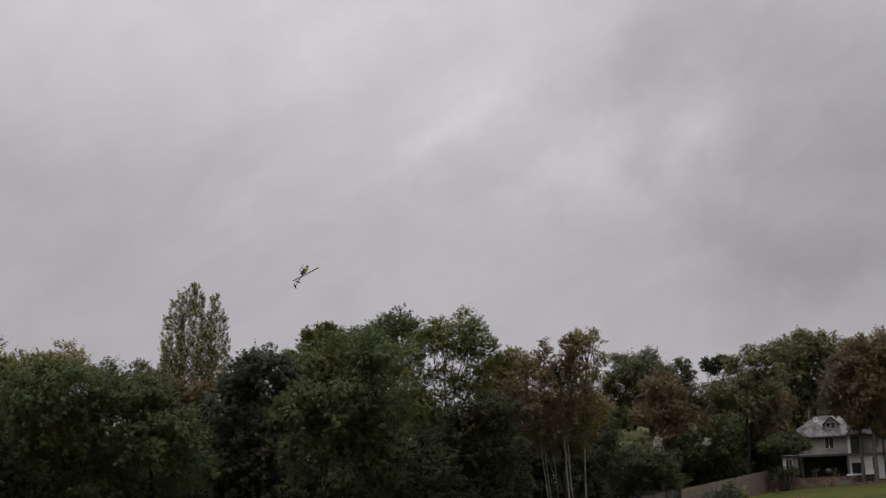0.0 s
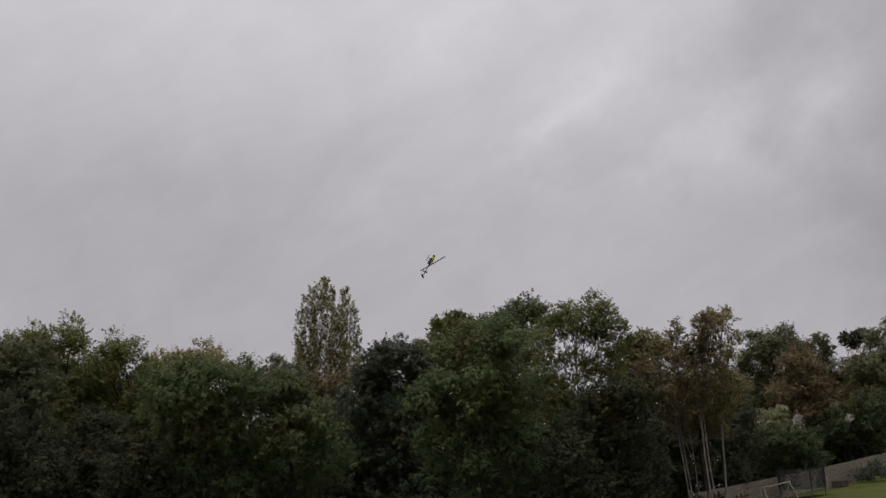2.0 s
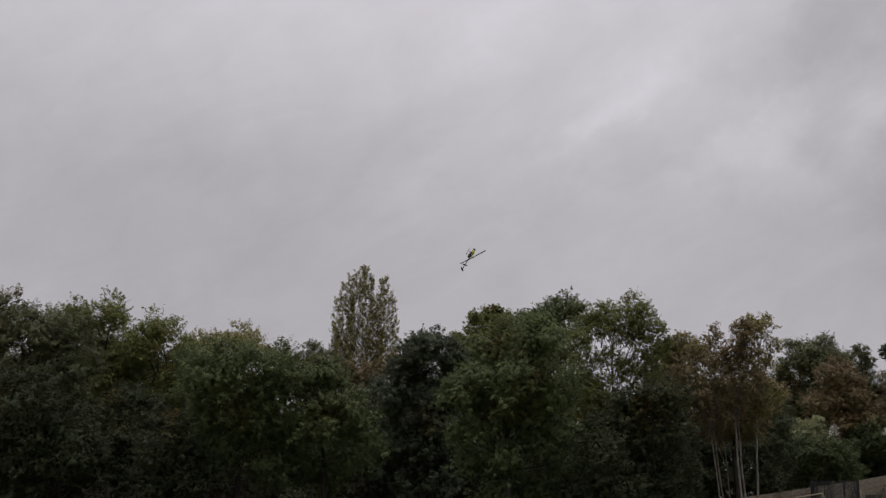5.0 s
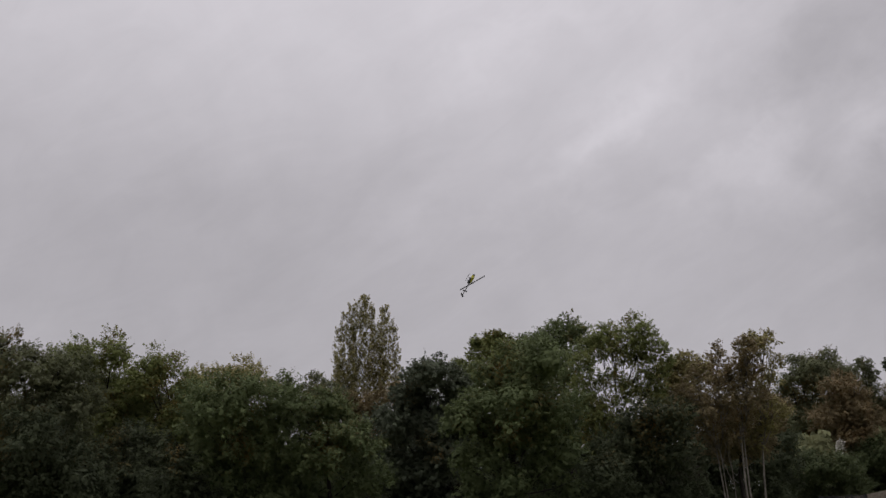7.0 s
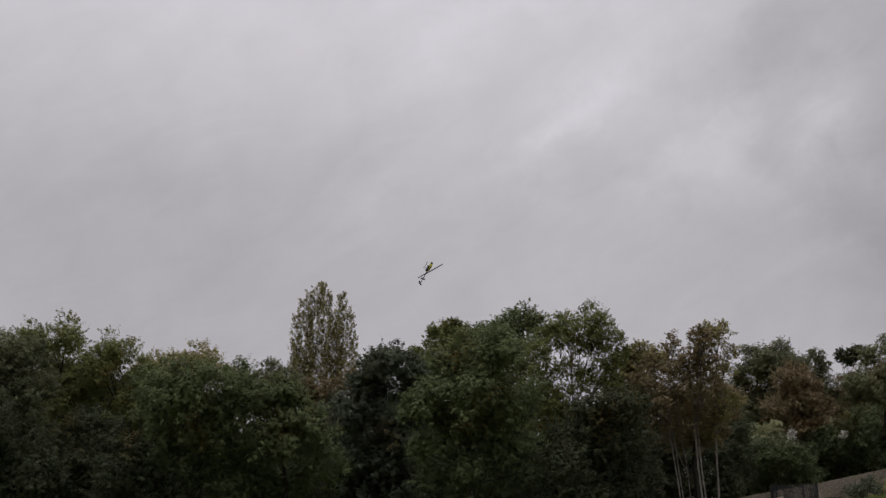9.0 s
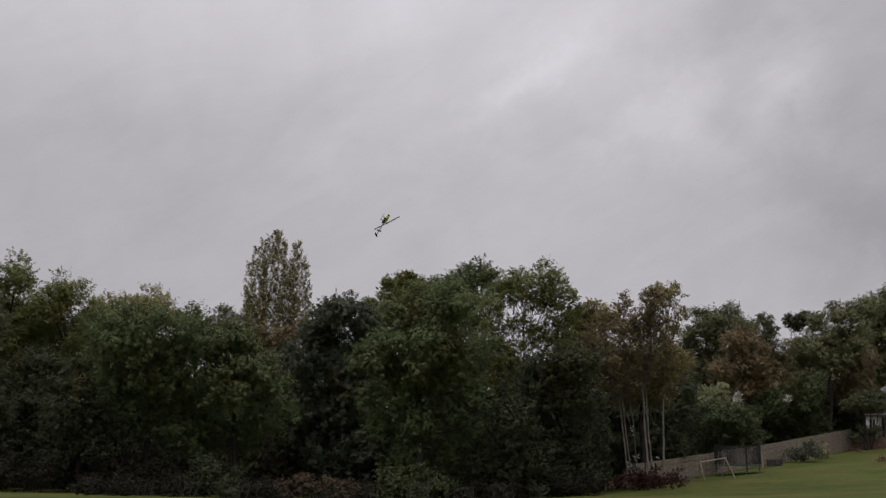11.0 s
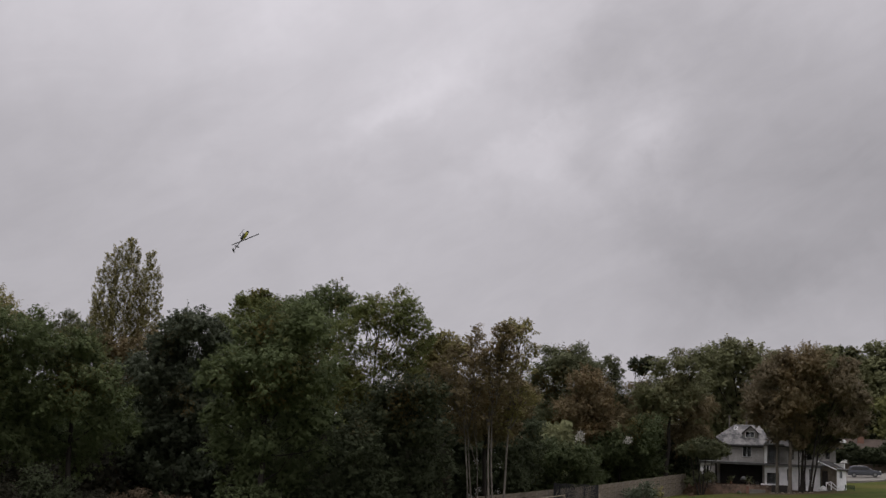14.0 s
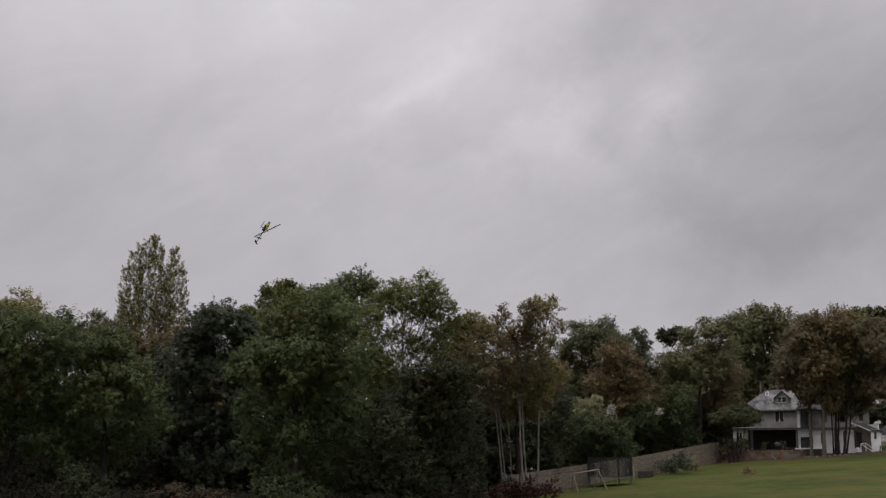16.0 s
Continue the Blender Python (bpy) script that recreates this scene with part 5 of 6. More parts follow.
part("side_wall", boxes((-0.15, 0, 0.15, 0.75, -0.4, 2.3), (-0.15, 0, 1.25, 2.1, -0.4, 2.3), (-0.15, 0, 0.75, 1.25, -0.4, 1.2), (-0.15, 0, 0.75, 1.25, 1.95, 2.3)), WHITE, porch, "white rendered side wall")
wf = part("side_window", boxes((-0.08, -0.02, 0.75, 0.81, 1.2, 1.95), (-0.08, -0.02, 1.19, 1.25, 1.2, 1.95), (-0.08, -0.02, 0.81, 1.19, 1.2, 1.26), (-0.08, -0.02, 0.81, 1.19, 1.89, 1.95)), DARKWOOD, porch)
part("pane", boxes((-0.06, -0.045, 0.79, 1.21, 1.24, 1.91)), GLASS, wf)
part("back_wall", boxes((-2.04, -0.15, 1.95, 2.1, -0.4, 2.9), (-2.04, -1.9, 0.15, 1.95, -0.4, 2.9)), WHITE, porch)
part("roof", sheet([(0.3, -0.3, 2.16), (0.3, 2.4, 2.16), (-2.2, 2.4, 3.12), (-2.2, -0.3, 3.12)], 0.12), SLATE_DARK, porch)
part("barge_board", rods(((0.3, -0.32, 2.08), (-2.2, -0.32, 3.04), 0.07), sides=4), WHITE_PAINT, porch)

rail = thing("step_rail", HOUSE @ pose(11.0, -2.6, -0.25), "white painted handrail beside the porch steps", "handrail")
part("rail", rods(((0.0, 0, 0.85), (1.15, -0.2, 0.05), 0.05), ((0.0, 0, 0.85), (0.55, 0.1, 0.95), 0.05), ((0.55, 0.1, 0.95), (1.5, -0.1, 0.1), 0.05), sides=6), WHITE_PAINT, rail)
part("post", rods(((0, 0, 0), (0, 0, 0.87), 0.06), sides=6), WHITE_PAINT, rail)
part("post", rods(((0.55, 0.1, 0), (0.55, 0.1, 0.97), 0.06), sides=6), WHITE_PAINT, rail)

steps = thing("porch_steps", HOUSE @ pose(11.0, -2.2, -0.6), "worn concrete steps up to the porch door", "steps")
part("tread", soft_box(-0.4, 0.5, 0.3, 1.4, 0, 0.6, 0.02), CONCRETE, steps)
part("tread", soft_box(-0.4, 0.5, 0.0, 0.3, 0, 0.42, 0.02), CONCRETE, steps)
part("tread", soft_box(-0.4, 0.5, -0.3, 0.0, 0, 0.24, 0.02), CONCRETE, steps)


def lumpy(rx, ry, rz, seed, rough=0.18, cuts=2):
    """A heap or stone: a ball pushed in and out by noise, with a flat foot."""
    bm = bmesh.new()
    bmesh.ops.create_icosphere(bm, subdivisions=cuts, radius=1.0)
    for v in bm.verts:
        k = 1 + rough * noise.noise(v.co * 1.8 + Vector((seed * 7.3, seed * 1.7, 0)))
        v.co = Vector((v.co.x * rx * k, v.co.y * ry * k, max(v.co.z, -0.35) * rz * k))
    return bm


sack = part("builders_sack", lumpy(0.42, 0.34, 0.32, 3, 0.7, 3), WHITE_PAINT)
sack.matrix_basis = HOUSE @ pose(10.6, -2.5, -0.2)
tagged(sack, "crumpled white builders sack by the porch", "sack")

# terrace before the house
terrace = thing("terrace", HOUSE, "raised earth terrace with a rough stone edge before the veranda", "terrace")
tagged(terrace, kind="structure")
part("terrace_top", boxes((-4.6, 7.0, -2.6, 2.4, -0.12, -0.004), (6.0, 13.9, -3.2, 2.0, -1.2, -0.45)), EARTH, terrace)
part("terrace_bank", sheet([(-4.6, -2.6, -0.16), (4.9, -2.6, -0.16), (4.9, -3.3, -1.4), (-4.6, -3.3, -1.4)], 0.5), EARTH, terrace, "sloping bank of bare brown earth")
part("terrace_core", boxes((-4.6, 4.9, -2.45, 2.0, -2.2, -0.12)), EARTH, terrace)
rng = np.random.default_rng(11)
stone_mesh = []
for k in range(4):
    bm = lumpy(0.30, 0.16, 0.17, 20 + k, 0.5, 1)
    o = part("stone", bm, STONE, terrace)
    stone_mesh.append(o)
for k, o in enumerate(stone_mesh):
    o.matrix_basis = pose(-4.4 + 0.55 * k, -2.55, -0.2)
for i in range(4, 17):
    o = stone_mesh[i % 4].copy()
    scene.collection.objects.link(o)
    o.matrix_basis = pose(-4.4 + 0.55 * i, -2.52 + rng.uniform(-0.05, 0.05), -0.2, rng.uniform(-10, 10), rng.uniform(-10, 10), rng.uniform(-12, 12))

garden_steps = thing("garden_steps", HOUSE @ pose(3.3, -3.1, -1.3), "pale concrete garden steps up to the terrace", "steps")
part("tread", soft_box(-0.9, 0.9, -0.55, 0.2, 0, 0.4, 0.02), CONCRETE, garden_steps)
part("tread", soft_box(-0.9, 0.9, -0.15, 0.2, 0.4, 0.75, 0.02), CONCRETE, garden_steps)
part("pier", soft_box(-1.25, -0.92, -0.5, 0.1, 0, 1.1, 0.02), BRICK, garden_steps)

bed = thing("raised_bed", HOUSE @ pose(5.9, -3.4, -1.3), "dark timber raised bed open at the top", "planter")
for dims in ((-1.0, 1.0, -0.5, -0.44, 0, 1.3), (-1.0, 1.0, 0.44, 0.5, 0, 1.3), (-1.0, -0.94, -0.44, 0.44, 0, 1.3), (0.94, 1.0, -0.44, 0.44, 0, 1.3)):
    part("side_board", boxes(dims), DARKWOOD, bed)
part("rim", boxes((-1.06, 1.06, -0.56, -0.42, 1.3, 1.36), (-1.06, 1.06, 0.42, 0.56, 1.3, 1.36)), POSTWOOD, bed)
part("soil", boxes((-0.93, 0.93, -0.43, 0.43, 0.2, 0.9)), EARTH, bed)

# round barbecue and garden chair in the veranda, a pot on the lawn's edge
bbq = thing("kettle_barbecue", HOUSE @ pose(1.75, -1.9, 0), "round grey kettle barbecue on three legs", "barbecue")
bm = bmesh.new()
bmesh.ops.create_uvsphere(bm, u_segments=20, v_segments=10, radius=0.36)
for v in bm.verts:
    v.co.z = v.co.z * 0.9 + 0.58
part("bowl", bm, BBQ, bbq, "dull grey metal bowl and lid", True)
for k in range(3):
    a = 2.1 * k + 0.4
    part("leg", rods(((0.2 * math.cos(a), 0.2 * math.sin(a), 0.36), (0.34 * math.cos(a), 0.34 * math.sin(a), 0.0), 0.02)), BLACK, bbq)
part("handle", rods(((-0.08, 0, 0.95), (0.08, 0, 0.95), 0.02), ((-0.08, 0, 0.9), (-0.08, 0, 0.95), 0.015), ((0.08, 0, 0.9), (0.08, 0, 0.95), 0.015)), BLACK, bbq)

chair = thing("garden_chair", HOUSE @ pose(3.0, -1.4, 0, 0, 0, 30), "dark reclining garden chair under the veranda roof", "chair")
part("seat", soft_box(-0.3, 0.35, -0.28, 0.28, 0.32, 0.38), BLACK, chair)
part("backrest", sheet([(-0.3, -0.28, 0.36), (-0.3, 0.28, 0.36), (-0.75, 0.28, 0.95), (-0.75, -0.28, 0.95)], 0.05), BLACK, chair)
for sx, sy in ((-0.28, -0.26), (-0.28, 0.26), (0.32, -0.26), (0.32, 0.26)):
    part("leg", rods(((sx, sy, 0), (sx, sy, 0.33), 0.018)), STEEL, chair)

pot = thing("garden_pot", HOUSE @ pose(1.2, -3.3, -1.35), "pale broken garden pot lying on the grass edge", "pot")
bm = bmesh.new()
bmesh.ops.create_cone(bm, cap_ends=False, segments=16, radius1=0.16, radius2=0.26, depth=0.42, matrix=pose(0, 0, 0.24, 70, 0, 20))
part("body", bm, WHITE_PAINT, pot)
part("saucer", lumpy(0.24, 0.2, 0.12, 8), STONE, pot)

# clutter along the terrace edge
for k, (x, y, r, h, m) in enumerate(((-2.9, -2.0, 0.2, 0.4, TERRACOTTA), (-2.4, -2.2, 0.16, 0.3, TERRACOTTA), (-1.7, -1.9, 0.22, 0.45, STONE), (0.3, -2.2, 0.15, 0.3, TERRACOTTA), (2.35, -2.1, 0.17, 0.35, STONE))):
    p = thing("plant_pot", HOUSE @ pose(x, y, -0.004), "small planted pot on the terrace edge", "pot", "pots on the terrace")
    bm = bmesh.new()
    bmesh.ops.create_cone(bm, cap_ends=True, segments=14, radius1=r * 0.7, radius2=r, depth=h, matrix=pose(0, 0, h / 2))
    part("pot", bm, m, p)
    rng = np.random.default_rng(300 + k)
    v, f, _ = crown(rng, [(np.array([0, 0, h + 0.18]), 0.24, 1.0)], 0.04, 0.7, 0.4, 0.2)
    raw_mesh("plant", v, f, LEAF_MID, p)
table = thing("garden_table", HOUSE @ pose(-2.3, -1.95, -0.004, 0, 0, 12), "weathered slatted garden table by the white window", "table")
for k in range(5):
    part("slat", boxes((-0.6, 0.6, -0.3 + 0.12 * k, -0.2 + 0.12 * k, 0.68, 0.71)), PALEWOOD, table)
for sx, sy in ((-0.5, -0.24), (-0.5, 0.24), (0.5, -0.24), (0.5, 0.24)):
    part("leg", boxes((sx - 0.03, sx + 0.03, sy - 0.03, sy + 0.03, 0, 0.68)), PALEWOOD, table)

# ---- drive, car, far house ----
DRIVE = [(63.5, 164.5), (67.5, 164.8), (69.9, 165.8), (72.4, 169.5), (74.2, 173.5), (77.2, 181), (66, 184), (61, 172)]
drive = part("drive", sheet([(x, y, 4.18 + 0.062 * (x - 67) + 0.055 * (y - 168)) for x, y in DRIVE], 0.9), CONCRETE)
tagged(drive, "pale concrete drive beside the house", "drive", kind="structure")

car = thing("car", pose(70.05, 172.4, 4.18 + 0.062 * 3.05 + 0.055 * 4.4, 2.2, -2.0, -22), "grey-blue estate car parked on the drive", "car")


def car_shell(half, profile):
    """A car body: its side outline carried across, drawn in at the roof."""
    bm = bmesh.new()
    rings = []
    for y, squeeze in ((-half, 0.0), (-half * 0.93, 1.0), (half * 0.93, 1.0), (half, 0.0)):
        ring = []
        for x, z in profile:
            k = 1.0 if squeeze else 0.975
            lean = max(0, z - 0.95) * 0.26
            yy = y - math.copysign(lean, y)
            ring.append(bm.verts.new((x * k, yy, 0.25 + (z - 0.25) * (k if z > 0.3 else 1))))
        rings.append(ring)
    for a, b in zip(rings, rings[1:]):
        for i in range(len(a)):
            j = (i + 1) % len(a)
            bm.faces.new((a[i], a[j], b[j], b[i]))
    bm.faces.new(rings[0][::-1])
    bm.faces.new(rings[-1])
    bmesh.ops.recalc_face_normals(bm, faces=bm.faces)
    return bm


part("body", car_shell(0.9, [(-2.25, 0.3), (-2.3, 0.75), (-2.2, 1.0), (-1.95, 1.45), (-1.6, 1.56), (0.1, 1.55), (0.45, 1.45), (1.1, 1.0), (1.95, 0.88), (2.25, 0.7), (2.28, 0.3)]), CAR_PAINT, car)
for s in (-1, 1):
    w = part("side_glass", sheet([(-1.8, s * 0.905, 1.0), (0.95, s * 0.905, 1.0), (0.36, s * 0.80, 1.42), (-1.66, s * 0.795, 1.45)], 0.03), BLACK, car, "dark side windows")
    part("pillar", rods(((-0.85, s * 0.9, 1.0), (-0.85, s * 0.795, 1.45), 0.035), sides=5), CAR_PAINT, w)
    part("pillar", rods(((0.0, s * 0.9, 1.0), (-0.05, s * 0.795, 1.45), 0.03), sides=5), CAR_PAINT, w)
    part("sill", soft_box(-1.3, 1.3, s * 0.9 - 0.03, s * 0.9 + 0.03, 0.26, 0.38, 0.01), BLACK, car)
    part("mirror", soft_box(0.72, 0.9, s * 0.98 - 0.09, s * 0.98 + 0.09, 0.98, 1.12, 0.03), CAR_PAINT, car)
    part("roof_rail", rods(((-1.6, s * 0.66, 1.6), (0.1, s * 0.66, 1.6), 0.02)), STEEL, car)
    for x in (-1.42, 1.42):
        bm = bmesh.new()
        bmesh.ops.create_cone(bm, cap_ends=True, segments=24, radius1=0.33, radius2=0.33, depth=0.22, matrix=pose(x, s * 0.83, 0.33, 90))
        bmesh.ops.bevel(bm, geom=[e for e in bm.edges if len(e.link_faces) == 2 and any(len(f.verts) > 8 for f in e.link_faces)], offset=0.04, segments=2, affect="EDGES")
        wheel = part("wheel", bm, RUBBER, car)
        bm = bmesh.new()
        bmesh.ops.create_cone(bm, cap_ends=True, segments=20, radius1=0.21, radius2=0.19, depth=0.04, matrix=pose(x, s * 0.95, 0.33, 90))
        part("rim", bm, ALLOY, wheel)
    part("headlight", soft_box(2.05, 2.24, s * 0.68 - 0.14, s * 0.68 + 0.14, 0.66, 0.82, 0.03), LAMP_CLEAR, car)
    part("tail_lamp", soft_box(-2.28, -2.16, s * 0.74 - 0.08, s * 0.74 + 0.08, 0.78, 1.05, 0.02), LAMP_RED, car)

cottage = thing("cottage", pose(79, 190.5, 7.1, 0, 0, -22), "low white cottage with a long brown tiled roof", "house")
part("wall", boxes((-7, 9, 0, 5, -3.0, 2.4)), WHITE, cottage)
part("gable", sheet([(-7.0, 0, 2.4), (-7.0, 5, 2.4), (-7.0, 2.5, 3.6)], 0.2), WHITE, cottage)
part("roof", sheet([(-7.4, -0.4, 2.2), (9.4, -0.4, 2.2), (9.4, 2.5, 3.9), (-7.4, 2.5, 3.9)], 0.15), TILE, cottage, "brown tiled roof")
part("roof", sheet([(-7.4, 5.4, 2.2), (9.4, 5.4, 2.2), (9.4, 2.5, 3.9), (-7.4, 2.5, 3.9)], 0.15), TILE, cottage)
stack = part("chimney", boxes((-2.5, -1.5, 1.2, 2.2, 2.6, 7.4), (-2.6, -1.4, 1.1, 2.3, 7.1, 7.3)), BRICK, cottage, "tall red brick chimney stack")
part("chimney_pot", rods(((-2.25, 1.7, 7.4), (-2.25, 1.7, 7.8), 0.13), ((-1.75, 1.7, 7.4), (-1.75, 1.7, 7.8), 0.13)), BRICK, stack)
for a in (-6.2, -4.2):
    window(cottage, "window", a, a + 0.9, 0.9, 2.0, -0.05, 1)
a = -5.3
d = part("dormer", boxes((a, a + 1.1, 0.2, 1.8, 2.3, 3.3)), WHITE, cottage, "white gabled dormer")
part("dormer_gable", sheet([(a - 0.1, 0.2, 3.3), (a + 1.2, 0.2, 3.3), (a + 0.55, 0.2, 3.95)], 0.1), WHITE, d)
part("dormer_pane", boxes((a + 0.25, a + 0.85, 0.17, 0.196, 2.55, 3.15)), BLACK, d)

shed = thing("outbuilding", pose(10.9, 112.5, float(ground_z(10.9, 112.5)), 0, 0, 8), "small white outbuilding with a grey slate roof behind the birches", "outbuilding")
part("wall", boxes((-1.6, 1.0, 0, 2.4, -0.5, 6.2)), WHITE, shed)
part("roof", sheet([(-2.2, -0.35, 6.15), (1.3, -0.35, 6.15), (1.3, 1.2, 7.0), (-2.2, 1.2, 7.0)], 0.1), SLATE_DARK, shed)
part("roof", sheet([(-2.2, 2.75, 6.15), (1.3, 2.75, 6.15), (1.3, 1.2, 7.0), (-2.2, 1.2, 7.0)], 0.1), SLATE_DARK, shed)

WALL = pose(76.5, 182.6, 5.65, 0, 0, -22)
gwall = thing("garden_wall", WALL, "long weathered stone garden wall above the drive", "wall")
tagged(gwall, kind="structure")
part("wall", boxes((-10, 14, 0, 0.35, -2.5, 1.05)), STONE, gwall)
part("coping", boxes((-10, 14, -0.05, 0.4, 1.05, 1.15)), CONCRETE, gwall)
for k, a in enumerate((-4.5, -0.25)):
    p = thing("garden_post", WALL @ pose(a, 0.17, 1.15), "pale timber post behind the garden wall", "post", "garden posts")
    part("shaft", boxes((-0.07, 0.07, -0.07, 0.07, 0, 1.45 - 0.1 * k)), PALEWOOD, p)
    part("cap", boxes((-0.09, 0.09, -0.09, 0.09, 1.45 - 0.1 * k, 1.5 - 0.1 * k)), PALEWOOD, p)
bench = thing("garden_bench", HOUSE @ pose(13.6, -1.8, -0.45, 0, 0, -10), "dark green slatted garden bench beside the porch", "bench")
for k in range(3):
    part("slat", boxes((-0.55, 0.55, -0.25 + 0.17 * k, -0.12 + 0.17 * k, 0.42, 0.45)), GREEN_PAD, bench)
    part("back_slat", boxes((-0.55, 0.55, 0.26, 0.29, 0.5 + 0.13 * k, 0.59 + 0.13 * k)), GREEN_PAD, bench)
for a in (-0.5, 0.5):
    part("leg", boxes((a - 0.03, a + 0.03, -0.25, -0.19, 0, 0.42), (a - 0.03, a + 0.03, 0.22, 0.28, 0, 0.85)), GREEN_PAD, bench)

# ---- fence along the garden ----
FENCE = [(8.6, 102.4, -1.55), (11.6, 106.4, -1.25), (21.9, 120.0, -0.15), (37.0, 144.2, 1.75)]
fence = thing("garden_fence", pose(0, 0, 0), "weathered grey-brown board fence climbing along the garden", "fence")
plank = boxes((0, 1, -0.012, 0.012, 0, 0.45))
plank_me = bpy.data.meshes.new("board")
plank.to_mesh(plank_me)
plank.free()
plank_me.materials.append(BOARD)
postbm = boxes((-0.06, 0.06, -0.06, 0.06, -0.4, 1.80))
post_me = bpy.data.meshes.new("post")
postbm.to_mesh(post_me)
postbm.free()
post_me.materials.append(POSTWOOD)
rng = np.random.default_rng(21)
for (x0, y0, z0), (x1, y1, z1) in zip(FENCE, FENCE[1:]):
    run = math.hypot(x1 - x0, y1 - y0)
    n = max(1, round(run / 1.85))
    turn = math.degrees(math.atan2(y1 - y0, x1 - x0))
    for i in range(n):
        a, b = i / n, (i + 1) / n
        p = Vector((x0 + (x1 - x0) * a, y0 + (y1 - y0) * a, z0 + (z1 - z0) * a))
        post = new("post", post_me)
        post.parent = fence
        post.matrix_basis = Matrix.Translation(p) @ pose(0, 0, 0, 0, rng.uniform(-1.5, 1.5), turn)
        rise = -math.degrees(math.atan2((z1 - z0), run))
        for k in range(-1 if x0 > 20 else 0, 4):
            o = new("board", plank_me)
            o.parent = fence
            o.matrix_basis = Matrix.Translation(p + Vector((0, 0, -0.06 + 0.475 * k))) @ pose(0, 0, 0, 0, 0, turn) @ pose(0.05, -0.05 + rng.uniform(-0.012, 0.012), 0, rng.uniform(-2, 2), rise + rng.uniform(-0.4, 0.4), 0) @ Matrix.Diagonal((run / n - 0.1, 1, 1, 1))

# ---- trampoline with its net, swing frame, odds and ends ----
tramp = thing("trampoline", on_ground(18.5, 111.0), "round trampoline with black safety net and dark green padding", "trampoline")
bm = bmesh.new()
bmesh.ops.create_cone(bm, cap_ends=True, segments=32, radius1=1.75, radius2=1.75, depth=0.02, matrix=pose(0, 0, 0.78))
part("mat", bm, BLACK, tramp)
ring = [(1.92 * math.cos(a), 1.92 * math.sin(a), 0.8) for a in np.linspace(0, 2 * math.pi, 33)]
v, f = tube(ring, np.full(33, 0.15), 6)
v[:, 2] = 0.8 + (v[:, 2] - 0.8) * 0.35
raw_mesh("padding", v, f, GREEN_PAD, tramp, "dark green edge padding", True)
for k in range(8):
    a = 2 * math.pi * k / 8 + 0.2
    c, s = math.cos(a), math.sin(a)
    part("pole", rods(((2.02 * c, 2.02 * s, 0.0), (2.05 * c, 2.05 * s, 2.5), 0.026)), BLACK, tramp)
    part("leg", rods(((1.85 * c, 1.85 * s, 0.76), (1.95 * c, 1.95 * s, 0.0), 0.03)), STEEL, tramp)
bm = bmesh.new()
STRANDS = 150
for k in range(STRANDS):
    a = 2 * math.pi * k / STRANDS
    c, s = math.cos(a), math.sin(a)
    sag = 0.06 * math.sin(a * 4 + 0.8)
    rod(bm, (2.0 * c, 2.0 * s, 0.85), ((2.0 - sag) * c, (2.0 - sag) * s, 2.42 + 0.06 * abs(math.cos(4 * a - 0.8))), 0.015, sides=3)
for k in range(16):
    z = 0.88 + 0.1 * k
    for i in range(24):
        a, b = 2 * math.pi * i / 24, 2 * math.pi * (i + 1) / 24
        rod(bm, (2.0 * math.cos(a), 2.0 * math.sin(a), z), (2.0 * math.cos(b), 2.0 * math.sin(b), z), 0.011, sides=3)
part("net", bm, NET, tramp, "fine black safety netting")

swing = thing("swing_frame", on_ground(15.45, 104.9), "pale timber swing frame standing on the lawn", "swing")
part("top_bar", rods(((-1.15, 0, 1.42), (1.12, 0, 1.80), 0.055)), PALEWOOD, swing)
for top, foot in (((-1.08, 0, 1.42), (-0.82, -0.6, -0.05)), ((-1.05, 0, 1.40), (-1.2, 0.75, 0.0)), ((1.02, 0, 1.78), (1.72, -0.55, 0.0)), ((1.0, 0, 1.76), (0.75, 0.75, 0.0))):
    part("leg", rods((top, foot, 0.048)), PALEWOOD, swing)
part("brace", rods(((-1.0, -0.28, 0.8), (-1.14, 0.35, 0.8), 0.03)), PALEWOOD, swing)
part("brace", rods(((1.36, -0.28, 0.9), (0.9, 0.35, 0.9), 0.03)), PALEWOOD, swing)
for a in (0.35, 0.75):
    part("rope", rods(((a, 0, 1.62 + 0.17 * a), (a, 0, 0.5), 0.012), sides=5), POSTWOOD, swing)
part("seat", boxes((0.3, 0.8, -0.1, 0.1, 0.46, 0.5)), DARKWOOD, swing)

for x, y, r in ((12.9, 105.2, 0.22), (13.4, 105.4, 0.26), (12.5, 104.6, 0.17)):
    p = thing("flower_pot", on_ground(x, y), "pale stone flower pot beside the swing", "pot", "pots by the swing")
    bm = bmesh.new()
    bmesh.ops.create_cone(bm, cap_ends=True, segments=14, radius1=r * 0.6, radius2=r, depth=r * 1.6, matrix=pose(0, 0, r * 0.8))
    part("body", bm, CONCRETE, p)
    bm = bmesh.new()
    bmesh.ops.create_cone(bm, cap_ends=True, segments=14, radius1=r * 1.1, radius2=r * 1.1, depth=r * 0.2, matrix=pose(0, 0, r * 1.6))
    part("rim", bm, CONCRETE, p)
stake = thing("stake", on_ground(5.6, 91.5), "grey weathered stake at the edge of the wood", "stake")
part("shaft", rods(((0, 0, -0.3), (0.03, 0, 1.1), 0.06, 0.05), sides=7), POSTWOOD, stake)
stake2 = thing("stake", on_ground(22.0, 118.2), "pale timber stake in front of the fence", "stake")
